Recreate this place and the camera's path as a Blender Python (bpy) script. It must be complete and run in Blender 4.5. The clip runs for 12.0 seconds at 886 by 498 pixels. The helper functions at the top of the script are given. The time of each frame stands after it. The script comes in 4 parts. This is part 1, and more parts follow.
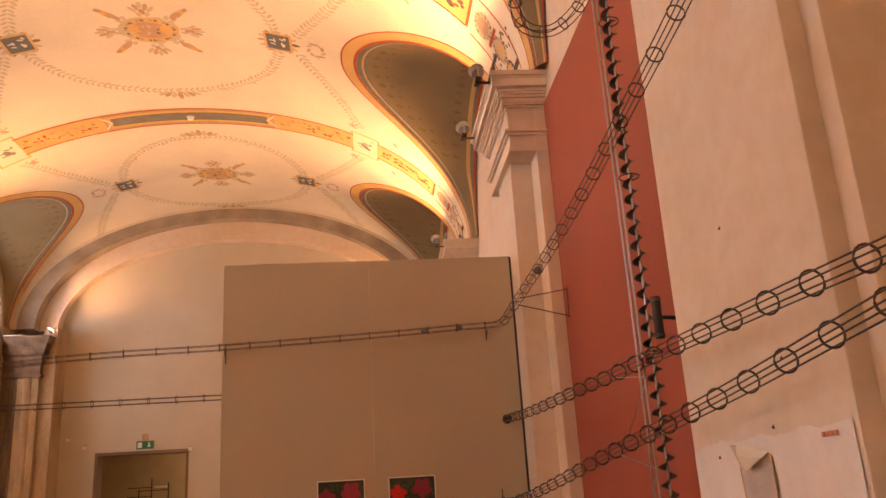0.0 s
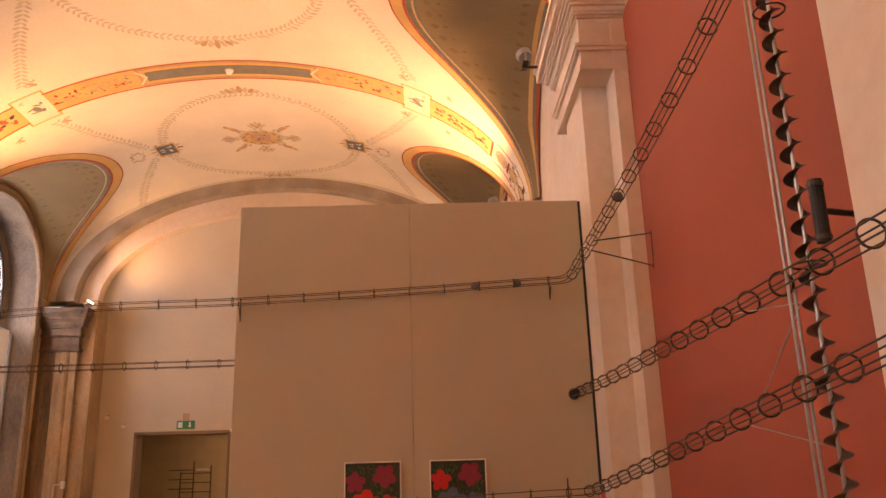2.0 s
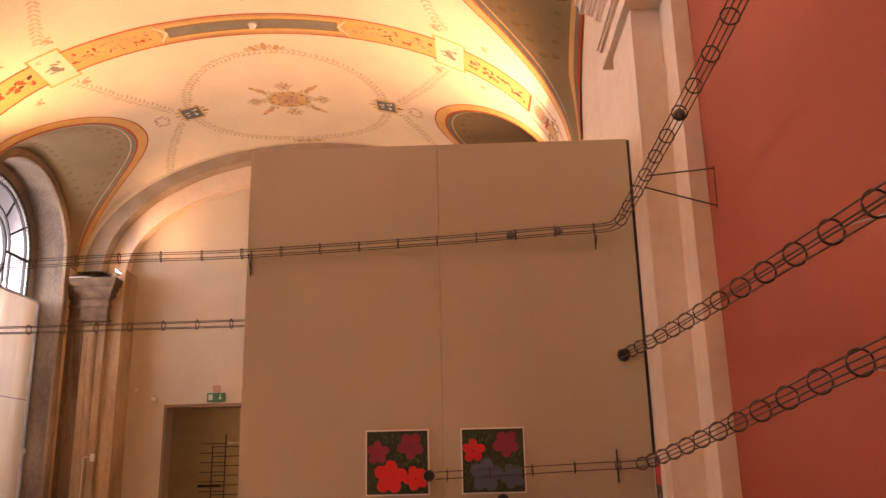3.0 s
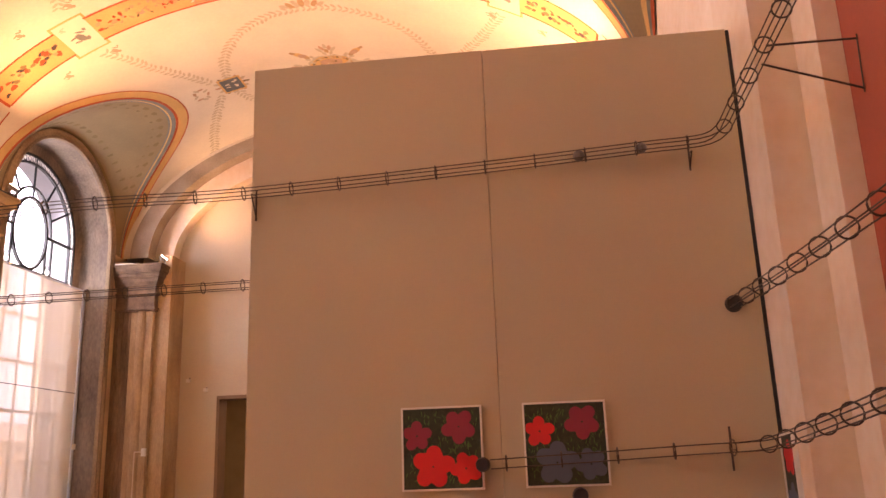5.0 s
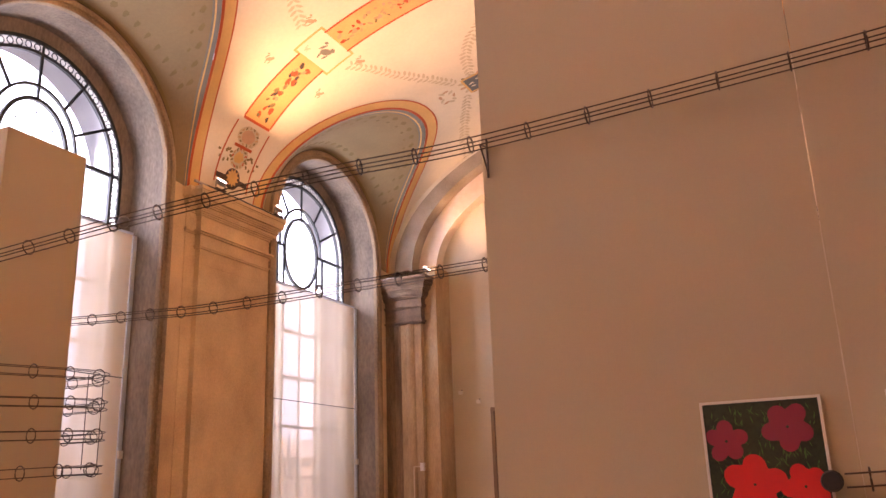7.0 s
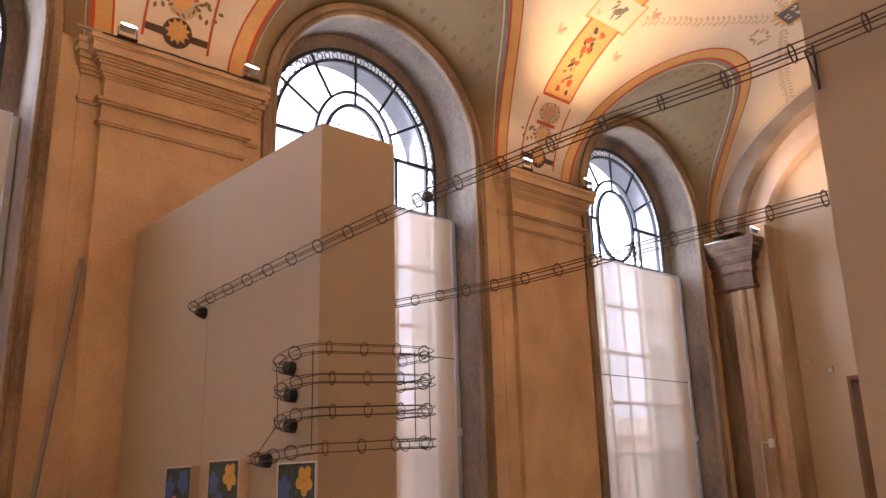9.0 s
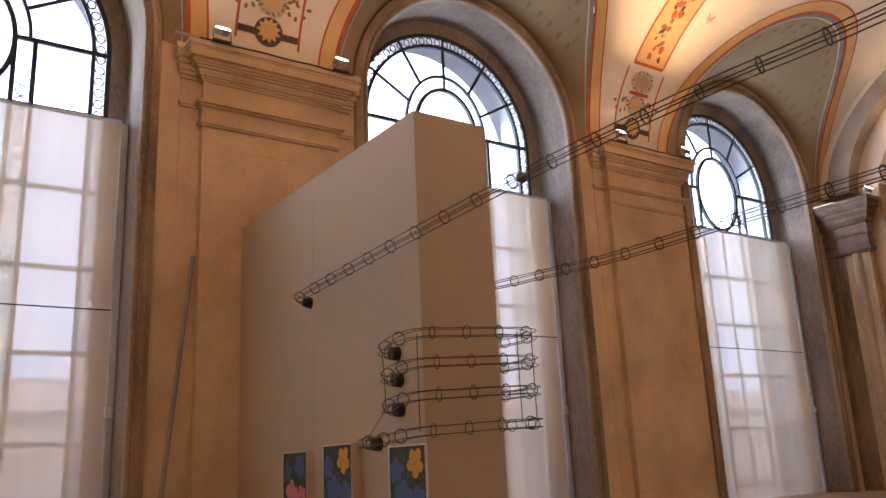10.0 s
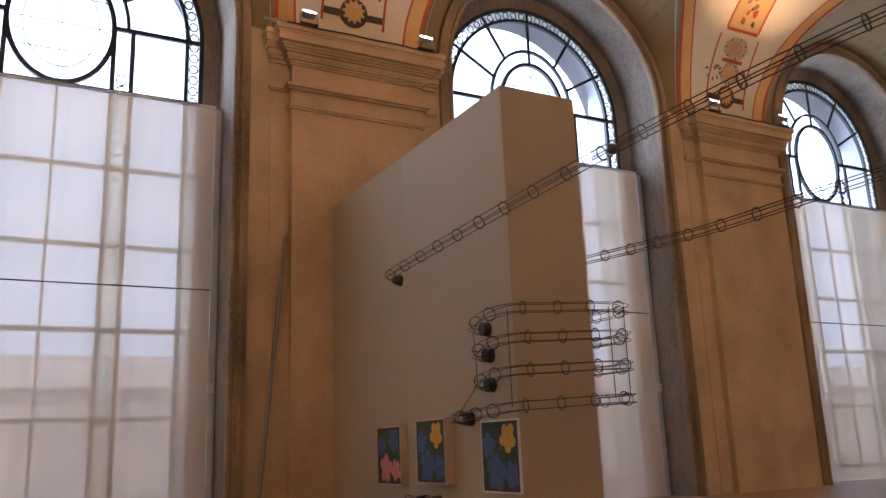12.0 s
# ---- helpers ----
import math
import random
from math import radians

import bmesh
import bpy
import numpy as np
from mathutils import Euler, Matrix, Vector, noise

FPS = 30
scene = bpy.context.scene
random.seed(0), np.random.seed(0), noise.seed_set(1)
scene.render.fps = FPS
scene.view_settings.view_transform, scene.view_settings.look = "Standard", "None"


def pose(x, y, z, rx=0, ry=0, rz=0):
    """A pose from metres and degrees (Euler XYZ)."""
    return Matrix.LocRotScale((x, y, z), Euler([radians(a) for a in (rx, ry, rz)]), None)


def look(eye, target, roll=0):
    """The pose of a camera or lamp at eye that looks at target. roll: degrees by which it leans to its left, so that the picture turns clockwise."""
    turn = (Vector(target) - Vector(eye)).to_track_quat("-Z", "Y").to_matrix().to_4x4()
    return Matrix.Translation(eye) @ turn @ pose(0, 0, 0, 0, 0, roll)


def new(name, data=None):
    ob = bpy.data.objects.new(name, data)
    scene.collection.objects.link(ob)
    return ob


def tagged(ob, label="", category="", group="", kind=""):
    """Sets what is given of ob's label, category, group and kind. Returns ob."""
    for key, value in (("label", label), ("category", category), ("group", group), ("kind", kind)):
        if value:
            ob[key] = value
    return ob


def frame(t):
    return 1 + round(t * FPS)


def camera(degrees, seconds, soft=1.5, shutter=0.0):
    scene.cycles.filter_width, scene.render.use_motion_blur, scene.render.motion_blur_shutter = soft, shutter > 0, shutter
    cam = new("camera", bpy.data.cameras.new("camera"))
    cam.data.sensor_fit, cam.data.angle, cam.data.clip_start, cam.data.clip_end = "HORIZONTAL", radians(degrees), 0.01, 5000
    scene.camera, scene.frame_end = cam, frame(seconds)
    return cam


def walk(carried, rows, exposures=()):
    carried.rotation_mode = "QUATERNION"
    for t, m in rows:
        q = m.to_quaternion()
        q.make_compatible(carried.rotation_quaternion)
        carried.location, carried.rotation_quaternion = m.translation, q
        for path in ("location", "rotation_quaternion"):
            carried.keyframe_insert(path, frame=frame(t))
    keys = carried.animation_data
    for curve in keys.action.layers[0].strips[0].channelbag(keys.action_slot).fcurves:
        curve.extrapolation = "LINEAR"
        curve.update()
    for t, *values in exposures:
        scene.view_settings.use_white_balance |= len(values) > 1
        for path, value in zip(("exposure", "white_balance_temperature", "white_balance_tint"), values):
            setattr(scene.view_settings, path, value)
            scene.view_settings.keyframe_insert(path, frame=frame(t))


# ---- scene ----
cam = camera(56.3, 12.0)
PATH = [
    (0, (0.334, -0.171, 1.747), (0.525, 1.735, 2.323), -3.5),
    (0.5, (0.399, 0.559, 1.723), (0.551, 2.474, 2.28), -2.2),
    (1, (0.478, 1.229, 1.706), (0.624, 3.141, 2.274), -1.9),
    (1.5, (0.689, 2.032, 1.67), (0.771, 3.946, 2.247), -0.9),
    (2, (0.702, 2.871, 1.65), (0.744, 4.787, 2.219), -1.7),
    (2.5, (0.706, 3.611, 1.587), (0.718, 5.534, 2.137), -2.4),
    (3, (0.83, 4.514, 1.577), (0.777, 6.444, 2.099), -1.3),
    (3.2, (0.834, 4.827, 1.581), (0.772, 6.76, 2.092), -1.1),
    (5, (0.941, 7.374, 1.519), (0.722, 9.295, 2.03), -2.0),
    (5.5, (0.827, 8.036, 1.542), (0.472, 9.933, 2.065), -2.3),
    (6, (0.878, 8.657, 1.536), (0.27, 10.487, 2.067), -1.0),
    (6.5, (0.78, 9.293, 1.541), (0.031, 11.066, 2.084), -0.9),
    (7, (0.423, 9.752, 1.564), (-0.404, 11.484, 2.126), -2.0),
    (7.5, (0.198, 10.082, 1.563), (-0.814, 11.706, 2.144), -2.0),
    (7.7, (0.164, 10.2, 1.614), (-0.937, 11.764, 2.197), -1.4),
    (9.3, (0.095, 10.397, 1.472), (-1.391, 11.627, 1.998), -2.0),
    (9.5, (0.118, 10.383, 1.486), (-1.402, 11.575, 2.003), -2.3),
    (10, (0.117, 10.367, 1.502), (-1.471, 11.473, 2.005), -2.7),
    (10.5, (0.093, 10.36, 1.492), (-1.544, 11.399, 1.983), -2.7),
    (11, (0.081, 10.332, 1.488), (-1.59, 11.322, 1.966), -2.4),
    (11.5, (0.082, 10.329, 1.48), (-1.611, 11.286, 1.948), -2.2),
    (12, (0.082, 10.346, 1.469), (-1.626, 11.279, 1.931), -2.2),
]
walk(cam, [(t, look(eye, target, roll)) for t, eye, target, roll in PATH], [(0.0, 1.14, 9600, 46), (3.0, 1.3, 9100, 48), (5.0, 1.46, 8500, 50), (6.5, 1.48, 7500, 46), (7.7, 1.4, 7200, 41), (9.5, 1.08, 6300, 29), (12.0, 0.64, 5900, 23)])

# ---- world and daylight ----
world = bpy.data.worlds.new("sky")
scene.world = world
world.use_nodes = True
wn = world.node_tree.nodes
sky = wn.new("ShaderNodeTexSky")
sky.sky_type = "NISHITA"
sky.sun_disc = False
sky.sun_elevation = radians(50)
sky.sun_rotation = radians(60)
world.node_tree.links.new(sky.outputs[0], wn["Background"].inputs[0])
wn["Background"].inputs[1].default_value = 0.15
sun = new("sun", bpy.data.lights.new("sun", "SUN"))
sun.data.energy, sun.data.angle, sun.data.color = 4.5, radians(0.6), (1.0, 0.95, 0.88)
sun.matrix_world = look((0, 0, 60), (-30, -17, 0))

# the hall: a barrel vault on ellipse A x B round the axis CX, springing at Z0
CX, A, B, Z0 = -5.95, 10.0, 5.7, 10.3
RIBS = [-6.55, 5.2, 16.95, 28.7]
BAYS = [-0.8, 11.03, 22.8, 34.43]
Y_BACK, Y_END = -6.6, 39.9
X_LEFT, X_RIGHT = -16.0, 4.3


def uplight(x, y, z, tx, ty, tz, watts, cone=112, size=0.12):
    ob = new("uplight", bpy.data.lights.new("uplight", "SPOT"))
    ob.data.energy, ob.data.color, ob.data.shadow_soft_size = watts, (1.0, 0.65, 0.33), size
    ob.data.spot_size, ob.data.spot_blend = radians(cone), 1.0
    ob.matrix_world = look((x, y, z), (tx, ty, tz))


UP = 850
for yc in RIBS:
    for d in (-1.35, 1.35):
        if -6.4 < yc + d < 39.5:
            uplight(-15.1, yc + d, 10.62, -9.4, yc - 0.2 * d, 15.9, 0.76 * UP, 94)
            uplight(3.15, yc + d, 10.62, -1.8, yc + 0.6 * d, 16, 1.05 * UP, 118)


uplight(-13.8, 38.25, 10.2, -9.5, 39.6, 15.5, 0.36 * UP, 84)
uplight(1.9, 38.25, 10.2, -2.4, 39.6, 15.5, 0.36 * UP, 84)

# daylight in the upper part of each window, standing for the bright sky
for yc in BAYS:
    day = new("window_daylight", bpy.data.lights.new("window_daylight", "AREA"))
    day.data.shape, day.data.size, day.data.size_y = "RECTANGLE", 8.5, 9.8
    day.data.energy, day.data.color = 1460, (0.75, 0.9, 1.0)
    day.matrix_world = look((-19.6, yc, 7.4), (-5.0, yc, 2.4)) @ pose(0, 0, 0, 0, 0, 90)


# ---- materials ----
def mat(name, col, rough=0.8, metal=0.0, var=0.12, scale=1.5, fine=30.0, bump=0.15, dirt=None, streak=(1, 1, 1), emit=0.0):
    m = bpy.data.materials.new(name)
    m.use_nodes = True
    nt = m.node_tree
    n, ln = nt.nodes, nt.links
    bs = n["Principled BSDF"]
    tc = n.new("ShaderNodeTexCoord")
    mp = n.new("ShaderNodeMapping")
    mp.inputs["Scale"].default_value = streak
    ln.new(tc.outputs["Object"], mp.inputs[0])
    big, small = n.new("ShaderNodeTexNoise"), n.new("ShaderNodeTexNoise")
    big.inputs["Scale"].default_value, small.inputs["Scale"].default_value = scale, fine
    big.inputs["Detail"].default_value, small.inputs["Detail"].default_value = 5, 4
    ln.new(mp.outputs[0], big.inputs["Vector"])
    ln.new(mp.outputs[0], small.inputs["Vector"])
    add = n.new("ShaderNodeMath")
    add.operation = "MULTIPLY_ADD"
    ln.new(small.outputs[0], add.inputs[0])
    add.inputs[1].default_value = 0.45
    ln.new(big.outputs[0], add.inputs[2])
    ramp = n.new("ShaderNodeMapRange")
    ramp.inputs["From Min"].default_value, ramp.inputs["From Max"].default_value = 0.45, 1.0
    ln.new(add.outputs[0], ramp.inputs["Value"])
    mix = n.new("ShaderNodeMix")
    mix.data_type = "RGBA"
    mix.inputs["A"].default_value = (*[c * (1 - var) for c in (dirt or col)], 1)
    mix.inputs["B"].default_value = (*[min(1, c * (1 + var * 0.6)) for c in col], 1)
    ln.new(ramp.outputs[0], mix.inputs["Factor"])
    ln.new(mix.outputs["Result"], bs.inputs["Base Color"])
    bs.inputs["Roughness"].default_value, bs.inputs["Metallic"].default_value = rough, metal
    if bump:
        bp = n.new("ShaderNodeBump")
        bp.inputs["Strength"].default_value, bp.inputs["Distance"].default_value = bump, 0.01
        ln.new(add.outputs[0], bp.inputs["Height"])
        ln.new(bp.outputs[0], bs.inputs["Normal"])
    if emit:
        bs.inputs["Emission Color"].default_value = (*col, 1)
        bs.inputs["Emission Strength"].default_value = emit
    return m


M_CREAM = mat("vault_cream", (0.74, 0.66, 0.52), 0.85, var=0.1, scale=0.5, fine=9, bump=0.1)
M_OCHRE = mat("paint_ochre", (0.68, 0.42, 0.16), 0.8, var=0.16, scale=1.2, fine=14)
M_RED = mat("paint_brick_red", (0.5, 0.095, 0.03), 0.8, var=0.15, scale=2)
M_TAN = mat("paint_tan", (0.5, 0.32, 0.16), 0.8, var=0.2, scale=3)
M_BLUE = mat("paint_blue_grey", (0.2, 0.2, 0.165), 0.8, var=0.2, scale=3)
M_DARK = mat("paint_dark_brown", (0.09, 0.06, 0.05), 0.8, var=0.2, scale=3)
M_OLIVE = mat("paint_olive", (0.22, 0.16, 0.065), 0.8, var=0.2, scale=2)
M_LEAF = mat("paint_garland", (0.55, 0.47, 0.33), 0.85, var=0.12, scale=4)
M_PINK = mat("paint_old_rose", (0.54, 0.34, 0.22), 0.85, var=0.15, scale=4)
M_IVORY = mat("paint_ivory", (0.7, 0.64, 0.5), 0.8, var=0.06)
M_LUNETTE = mat("lunette_olive_beige", (0.27, 0.2, 0.105), 0.85, var=0.14, scale=0.8, fine=12)
M_STONE = mat("pilaster_limestone", (0.72, 0.55, 0.33), 0.8, var=0.14, scale=0.8, fine=22, bump=0.3, dirt=(0.58, 0.4, 0.24), streak=(1, 1, 0.9))
M_STONE_GREY = mat("arch_limestone", (0.42, 0.35, 0.27), 0.75, var=0.22, scale=0.9, fine=18, bump=0.25, dirt=(0.32, 0.25, 0.18))
# reveal stone: darker than the arch stone, mottled and streaked upright
M_REVEAL = mat("dark_mottled_reveal_stone", (0.31, 0.25, 0.195), 0.8, var=0.25, scale=0.7, fine=14, bump=0.25, dirt=(0.13, 0.1, 0.08), streak=(1, 1, 0.4))
M_CAPITAL = mat("weathered_capital_stone", (0.22, 0.14, 0.085), 0.8, var=0.3, scale=2.5, fine=14, bump=0.4, dirt=(0.14, 0.09, 0.06))
M_ARCH = mat("soot_stained_arch_stone", (0.42, 0.31, 0.2), 0.8, var=0.2, scale=0.8, fine=18, bump=0.3, dirt=(0.2, 0.14, 0.09), streak=(1, 1, 0.6))
M_SOOT = mat("sooty_pier_stone", (0.3, 0.2, 0.12), 0.8, var=0.25, scale=0.7, fine=14, bump=0.3, dirt=(0.09, 0.06, 0.045), streak=(1.3, 1.3, 0.3))
M_SLATE = mat("paint_slate", (0.13, 0.145, 0.15), 0.8, var=0.2, scale=3)
M_PIER = mat("stained_pier_stone", (0.58, 0.43, 0.26), 0.8, var=0.16, scale=1.0, fine=18, bump=0.25, dirt=(0.36, 0.24, 0.14), streak=(1.3, 1.3, 0.35))
M_POLE = mat("dull_aluminium", (0.34, 0.32, 0.3), 0.5, 0.5, var=0.15, bump=0)
M_SPEAKER = mat("grey_lacquer", (0.36, 0.34, 0.32), 0.5, var=0.05, bump=0)
M_STONE_OUT = mat("outside_stone", (0.3, 0.31, 0.33), 0.8, var=0.1)
M_PLASTER = mat("end_wall_plaster", (0.62, 0.55, 0.43), 0.85, var=0.08, scale=0.5, fine=12, bump=0.12)
M_RIGHT = mat("old_plaster", (0.8, 0.7, 0.6), 0.85, var=0.06, scale=0.35, fine=5, bump=0.12, dirt=(0.74, 0.57, 0.4))
M_REDWALL = mat("red_wall_paint", (0.41, 0.089, 0.046), 0.7, var=0.1, scale=0.4, fine=20, bump=0.12)
M_PANEL = mat("panel_paint", (0.5, 0.425, 0.295), 0.75, var=0.05, scale=0.4, fine=60, bump=0.08)
M_FLOOR = mat("oak_floor", (0.32, 0.21, 0.125), 0.4, var=0.25, scale=1.2, fine=25, streak=(6, 1, 1))
M_WIRE = mat("dark_steel_wire", (0.1, 0.075, 0.06), 0.45, 0.7, var=0.2, scale=20, bump=0)
M_CHROME = mat("bright_steel", (0.42, 0.4, 0.38), 0.38, 1.0, var=0.08, scale=20, bump=0)
M_BLACK = mat("matt_black", (0.025, 0.023, 0.022), 0.6, var=0.2, bump=0)
M_BALL = mat("granite_ball", (0.16, 0.15, 0.15), 0.35, 0.3, var=0.4, scale=60, bump=0)
M_BAR = mat("window_iron", (0.02, 0.03, 0.035), 0.55, 0.3, var=0.2, bump=0)
# the pale blue base colour carries the daylight falling on the blind rails
M_RAIL = mat("daylit_blind_rail", (0.58, 0.66, 0.76), 0.4, 0.2, var=0.15, bump=0)
M_FRAME = mat("pale_maple_frame", (0.68, 0.56, 0.42), 0.5, var=0.1, scale=6, streak=(1, 1, 6))
M_WHITE = mat("white_lacquer", (0.78, 0.76, 0.72), 0.4, var=0.04, bump=0)
M_LENS = mat("lit_lens", (1.0, 0.9, 0.75), 0.3, bump=0, emit=14.0)
M_GREEN = mat("exit_green", (0.02, 0.22, 0.11), 0.4, var=0.05, bump=0)
M_PAPER = mat("pale_paper", (0.82, 0.76, 0.69), 0.8, var=0.08, scale=3)
M_STAMP = mat("orange_stamp", (0.7, 0.26, 0.14), 0.8, bump=0)
M_GREY = mat("grey_smear", (0.6, 0.51, 0.44), 0.8, var=0.2, scale=5)


def print_mat(name, c):
    return mat(name, c, 0.45, var=0.06, scale=6, bump=0)


P_GREENBLACK = mat("print_grass_ground", (0.03, 0.045, 0.02), 0.5, var=0.5, scale=20, bump=0)
P_GRASS = print_mat("print_grass_blade", (0.07, 0.2, 0.045))
P_RED = print_mat("print_red", (0.75, 0.03, 0.03))
P_CRIMSON = print_mat("print_crimson", (0.3, 0.03, 0.06))
P_SLATE = print_mat("print_slate_blue", (0.1, 0.13, 0.19))
P_BLUE = print_mat("print_blue", (0.06, 0.12, 0.3))
P_YELLOW = print_mat("print_yellow", (0.8, 0.42, 0.02))
P_ROSE = print_mat("print_rose", (0.72, 0.25, 0.24))


def glass_mat():
    m = bpy.data.materials.new("window_glass")
    m.use_nodes = True
    nt = m.node_tree
    n = nt.nodes
    tr, gl, mx = n.new("ShaderNodeBsdfTransparent"), n.new("ShaderNodeBsdfGlossy"), n.new("ShaderNodeMixShader")
    gl.inputs["Roughness"].default_value = 0.05
    mx.inputs[0].default_value = 0.06
    nt.links.new(tr.outputs[0], mx.inputs[1])
    nt.links.new(gl.outputs[0], mx.inputs[2])
    nt.links.new(mx.outputs[0], n["Material Output"].inputs[0])
    return m


def blind_mat():
    m = bpy.data.materials.new("screen_fabric")
    m.use_nodes = True
    nt = m.node_tree
    n, ln = nt.nodes, nt.links
    tc, no, mp = n.new("ShaderNodeTexCoord"), n.new("ShaderNodeTexNoise"), n.new("ShaderNodeMapping")
    mp.inputs["Scale"].default_value = (1, 2.2, 0.12)
    no.inputs["Scale"].default_value = 1.3
    ln.new(tc.outputs["Object"], mp.inputs[0])
    ln.new(mp.outputs[0], no.inputs["Vector"])
    mix = n.new("ShaderNodeMix")
    mix.data_type = "RGBA"
    mix.inputs["A"].default_value, mix.inputs["B"].default_value = (0.66, 0.57, 0.44, 1), (0.74, 0.66, 0.54, 1)
    ln.new(no.outputs[0], mix.inputs["Factor"])
    tl, df, tr = n.new("ShaderNodeBsdfTranslucent"), n.new("ShaderNodeBsdfDiffuse"), n.new("ShaderNodeBsdfTransparent")
    ln.new(mix.outputs["Result"], tl.inputs[0])
    ln.new(mix.outputs["Result"], df.inputs[0])
    m1, m2 = n.new("ShaderNodeMixShader"), n.new("ShaderNodeMixShader")
    m1.inputs[0].default_value, m2.inputs[0].default_value = 0.925, 0.088
    ln.new(tl.outputs[0], m1.inputs[1])
    ln.new(df.outputs[0], m1.inputs[2])
    ln.new(m1.outputs[0], m2.inputs[1])
    ln.new(tr.outputs[0], m2.inputs[2])
    ln.new(m2.outputs[0], n["Material Output"].inputs[0])
    return m


def etched_mat():
    m = glass_mat()
    m.name = "etched_glass_strip"
    n, ln = m.node_tree.nodes, m.node_tree.links
    df = n.new("ShaderNodeBsdfTranslucent")
    df.inputs[0].default_value = (0.7, 0.68, 0.6, 1)
    mx = n["Mix Shader"]
    mx.inputs[0].default_value = 0.5
    ln.new(df.outputs[0], mx.inputs[2])
    return m


M_GLASS, M_BLIND, M_ORNAM = glass_mat(), blind_mat(), etched_mat()


# ---- mesh helpers ----
def finish(name, bm, material, parent=None, label="", smooth=False):
    me = bpy.data.meshes.new(name)
    bmesh.ops.recalc_face_normals(bm, faces=bm.faces)
    bm.to_mesh(me)
    bm.free()
    for m in material if isinstance(material, (list, tuple)) else [material]:
        me.materials.append(m)
    if smooth:
        me.shade_smooth()
    ob = new(name, me)
    if parent:
        ob.parent = parent
        ob.matrix_parent_inverse = Matrix.Translation(parent.location).inverted()
    return tagged(ob, label)


part = finish


def thing(name, at, label, category, group="", kind=""):
    ob = new(name)
    ob.empty_display_size = 0.2
    ob.location = at
    bpy.context.view_layer.update()
    return tagged(ob, label, category, group, kind)


def box(bm, x0, x1, y0, y1, z0, z1, bev=0.0):
    vs = [bm.verts.new(p) for p in ((x0, y0, z0), (x1, y0, z0), (x1, y1, z0), (x0, y1, z0), (x0, y0, z1), (x1, y0, z1), (x1, y1, z1), (x0, y1, z1))]
    fs = [bm.faces.new([vs[i] for i in q]) for q in ((0, 3, 2, 1), (4, 5, 6, 7), (0, 1, 5, 4), (1, 2, 6, 5), (2, 3, 7, 6), (3, 0, 4, 7))]
    if bev:
        bmesh.ops.bevel(bm, geom=list({e for f in fs for e in f.edges}), offset=bev, segments=2, affect="EDGES", profile=0.6)
    return bm


def solid(x0, x1, y0, y1, z0, z1, bev=0.0):
    return box(bmesh.new(), x0, x1, y0, y1, z0, z1, bev)


def tube(bm, pts, r, sides=6, closed=False):
    pts = [Vector(p) for p in pts]
    rings, n = [], len(pts)
    up = Vector((0, 0, 1))
    for i, p in enumerate(pts):
        a, b = (pts[i - 1], pts[(i + 1) % n]) if closed else (pts[max(0, i - 1)], pts[min(n - 1, i + 1)])
        d = (b - a).normalized()
        s = d.cross(up)
        s = s.normalized() if s.length > 1e-3 else Vector((1, 0, 0))
        u = s.cross(d)
        rings.append([bm.verts.new(p + r * (math.cos(k * math.tau / sides) * s + math.sin(k * math.tau / sides) * u)) for k in range(sides)])
    for i in range(n if closed else n - 1):
        for k in range(sides):
            bm.faces.new((rings[i][k], rings[i][(k + 1) % sides], rings[(i + 1) % n][(k + 1) % sides], rings[(i + 1) % n][k]))
    if not closed:
        bm.faces.new(rings[0][::-1])
        bm.faces.new(rings[-1])
    return bm


def cyl(bm, base, axis, r0, r1, h, sides=16):
    m = Vector(axis).normalized().to_track_quat("Z", "Y").to_matrix().to_4x4()
    m = Matrix.Translation(Vector(base)) @ m @ Matrix.Translation((0, 0, h / 2))
    bmesh.ops.create_cone(bm, cap_ends=True, segments=sides, radius1=r0, radius2=r1, depth=h, matrix=m)
    return bm


def grid(bm, rows, mi=None):
    """Rows of points to a sheet; mi(i, j) gives the material slot."""
    vs = [[bm.verts.new(p) for p in row] for row in rows]
    for i in range(len(vs) - 1):
        for j in range(len(vs[i]) - 1):
            try:
                f = bm.faces.new((vs[i][j], vs[i][j + 1], vs[i + 1][j + 1], vs[i + 1][j]))
                f.material_index = mi(i, j) if mi else 0
            except ValueError:
                pass
    return bm


# ---- the vault ----
TAB = [(0.0, 0.0)]
for k in range(1, 401):
    p0, p1 = (k - 1) / 400 * math.pi / 2, k / 400 * math.pi / 2
    TAB.append((TAB[-1][0] + math.hypot(A * (math.sin(p1) - math.sin(p0)), B * (math.cos(p1) - math.cos(p0))), p1))
S_MAX = TAB[-1][0]
S_ARR, P_ARR = np.array([a for a, _ in TAB]), np.array([b for _, b in TAB])


def on_vault(y, s, lift=0.0):
    """The place on the vault s metres round from the crown; lift: metres under the plaster."""
    p = float(np.interp(abs(s), S_ARR, P_ARR))
    a, b = A - lift, B - lift
    return (CX + math.copysign(a * math.sin(p), s), y, Z0 + b * math.cos(p))


def s_at_z(z):
    return float(np.interp(math.acos(max(-1, min(1, (z - Z0) / B))), P_ARR, S_ARR))


LUN_W, LUN_H, LUN_N = (4.1, 4.6), (4.45, 4.66), 2.2  # inner and outer edge of the painted lunette border


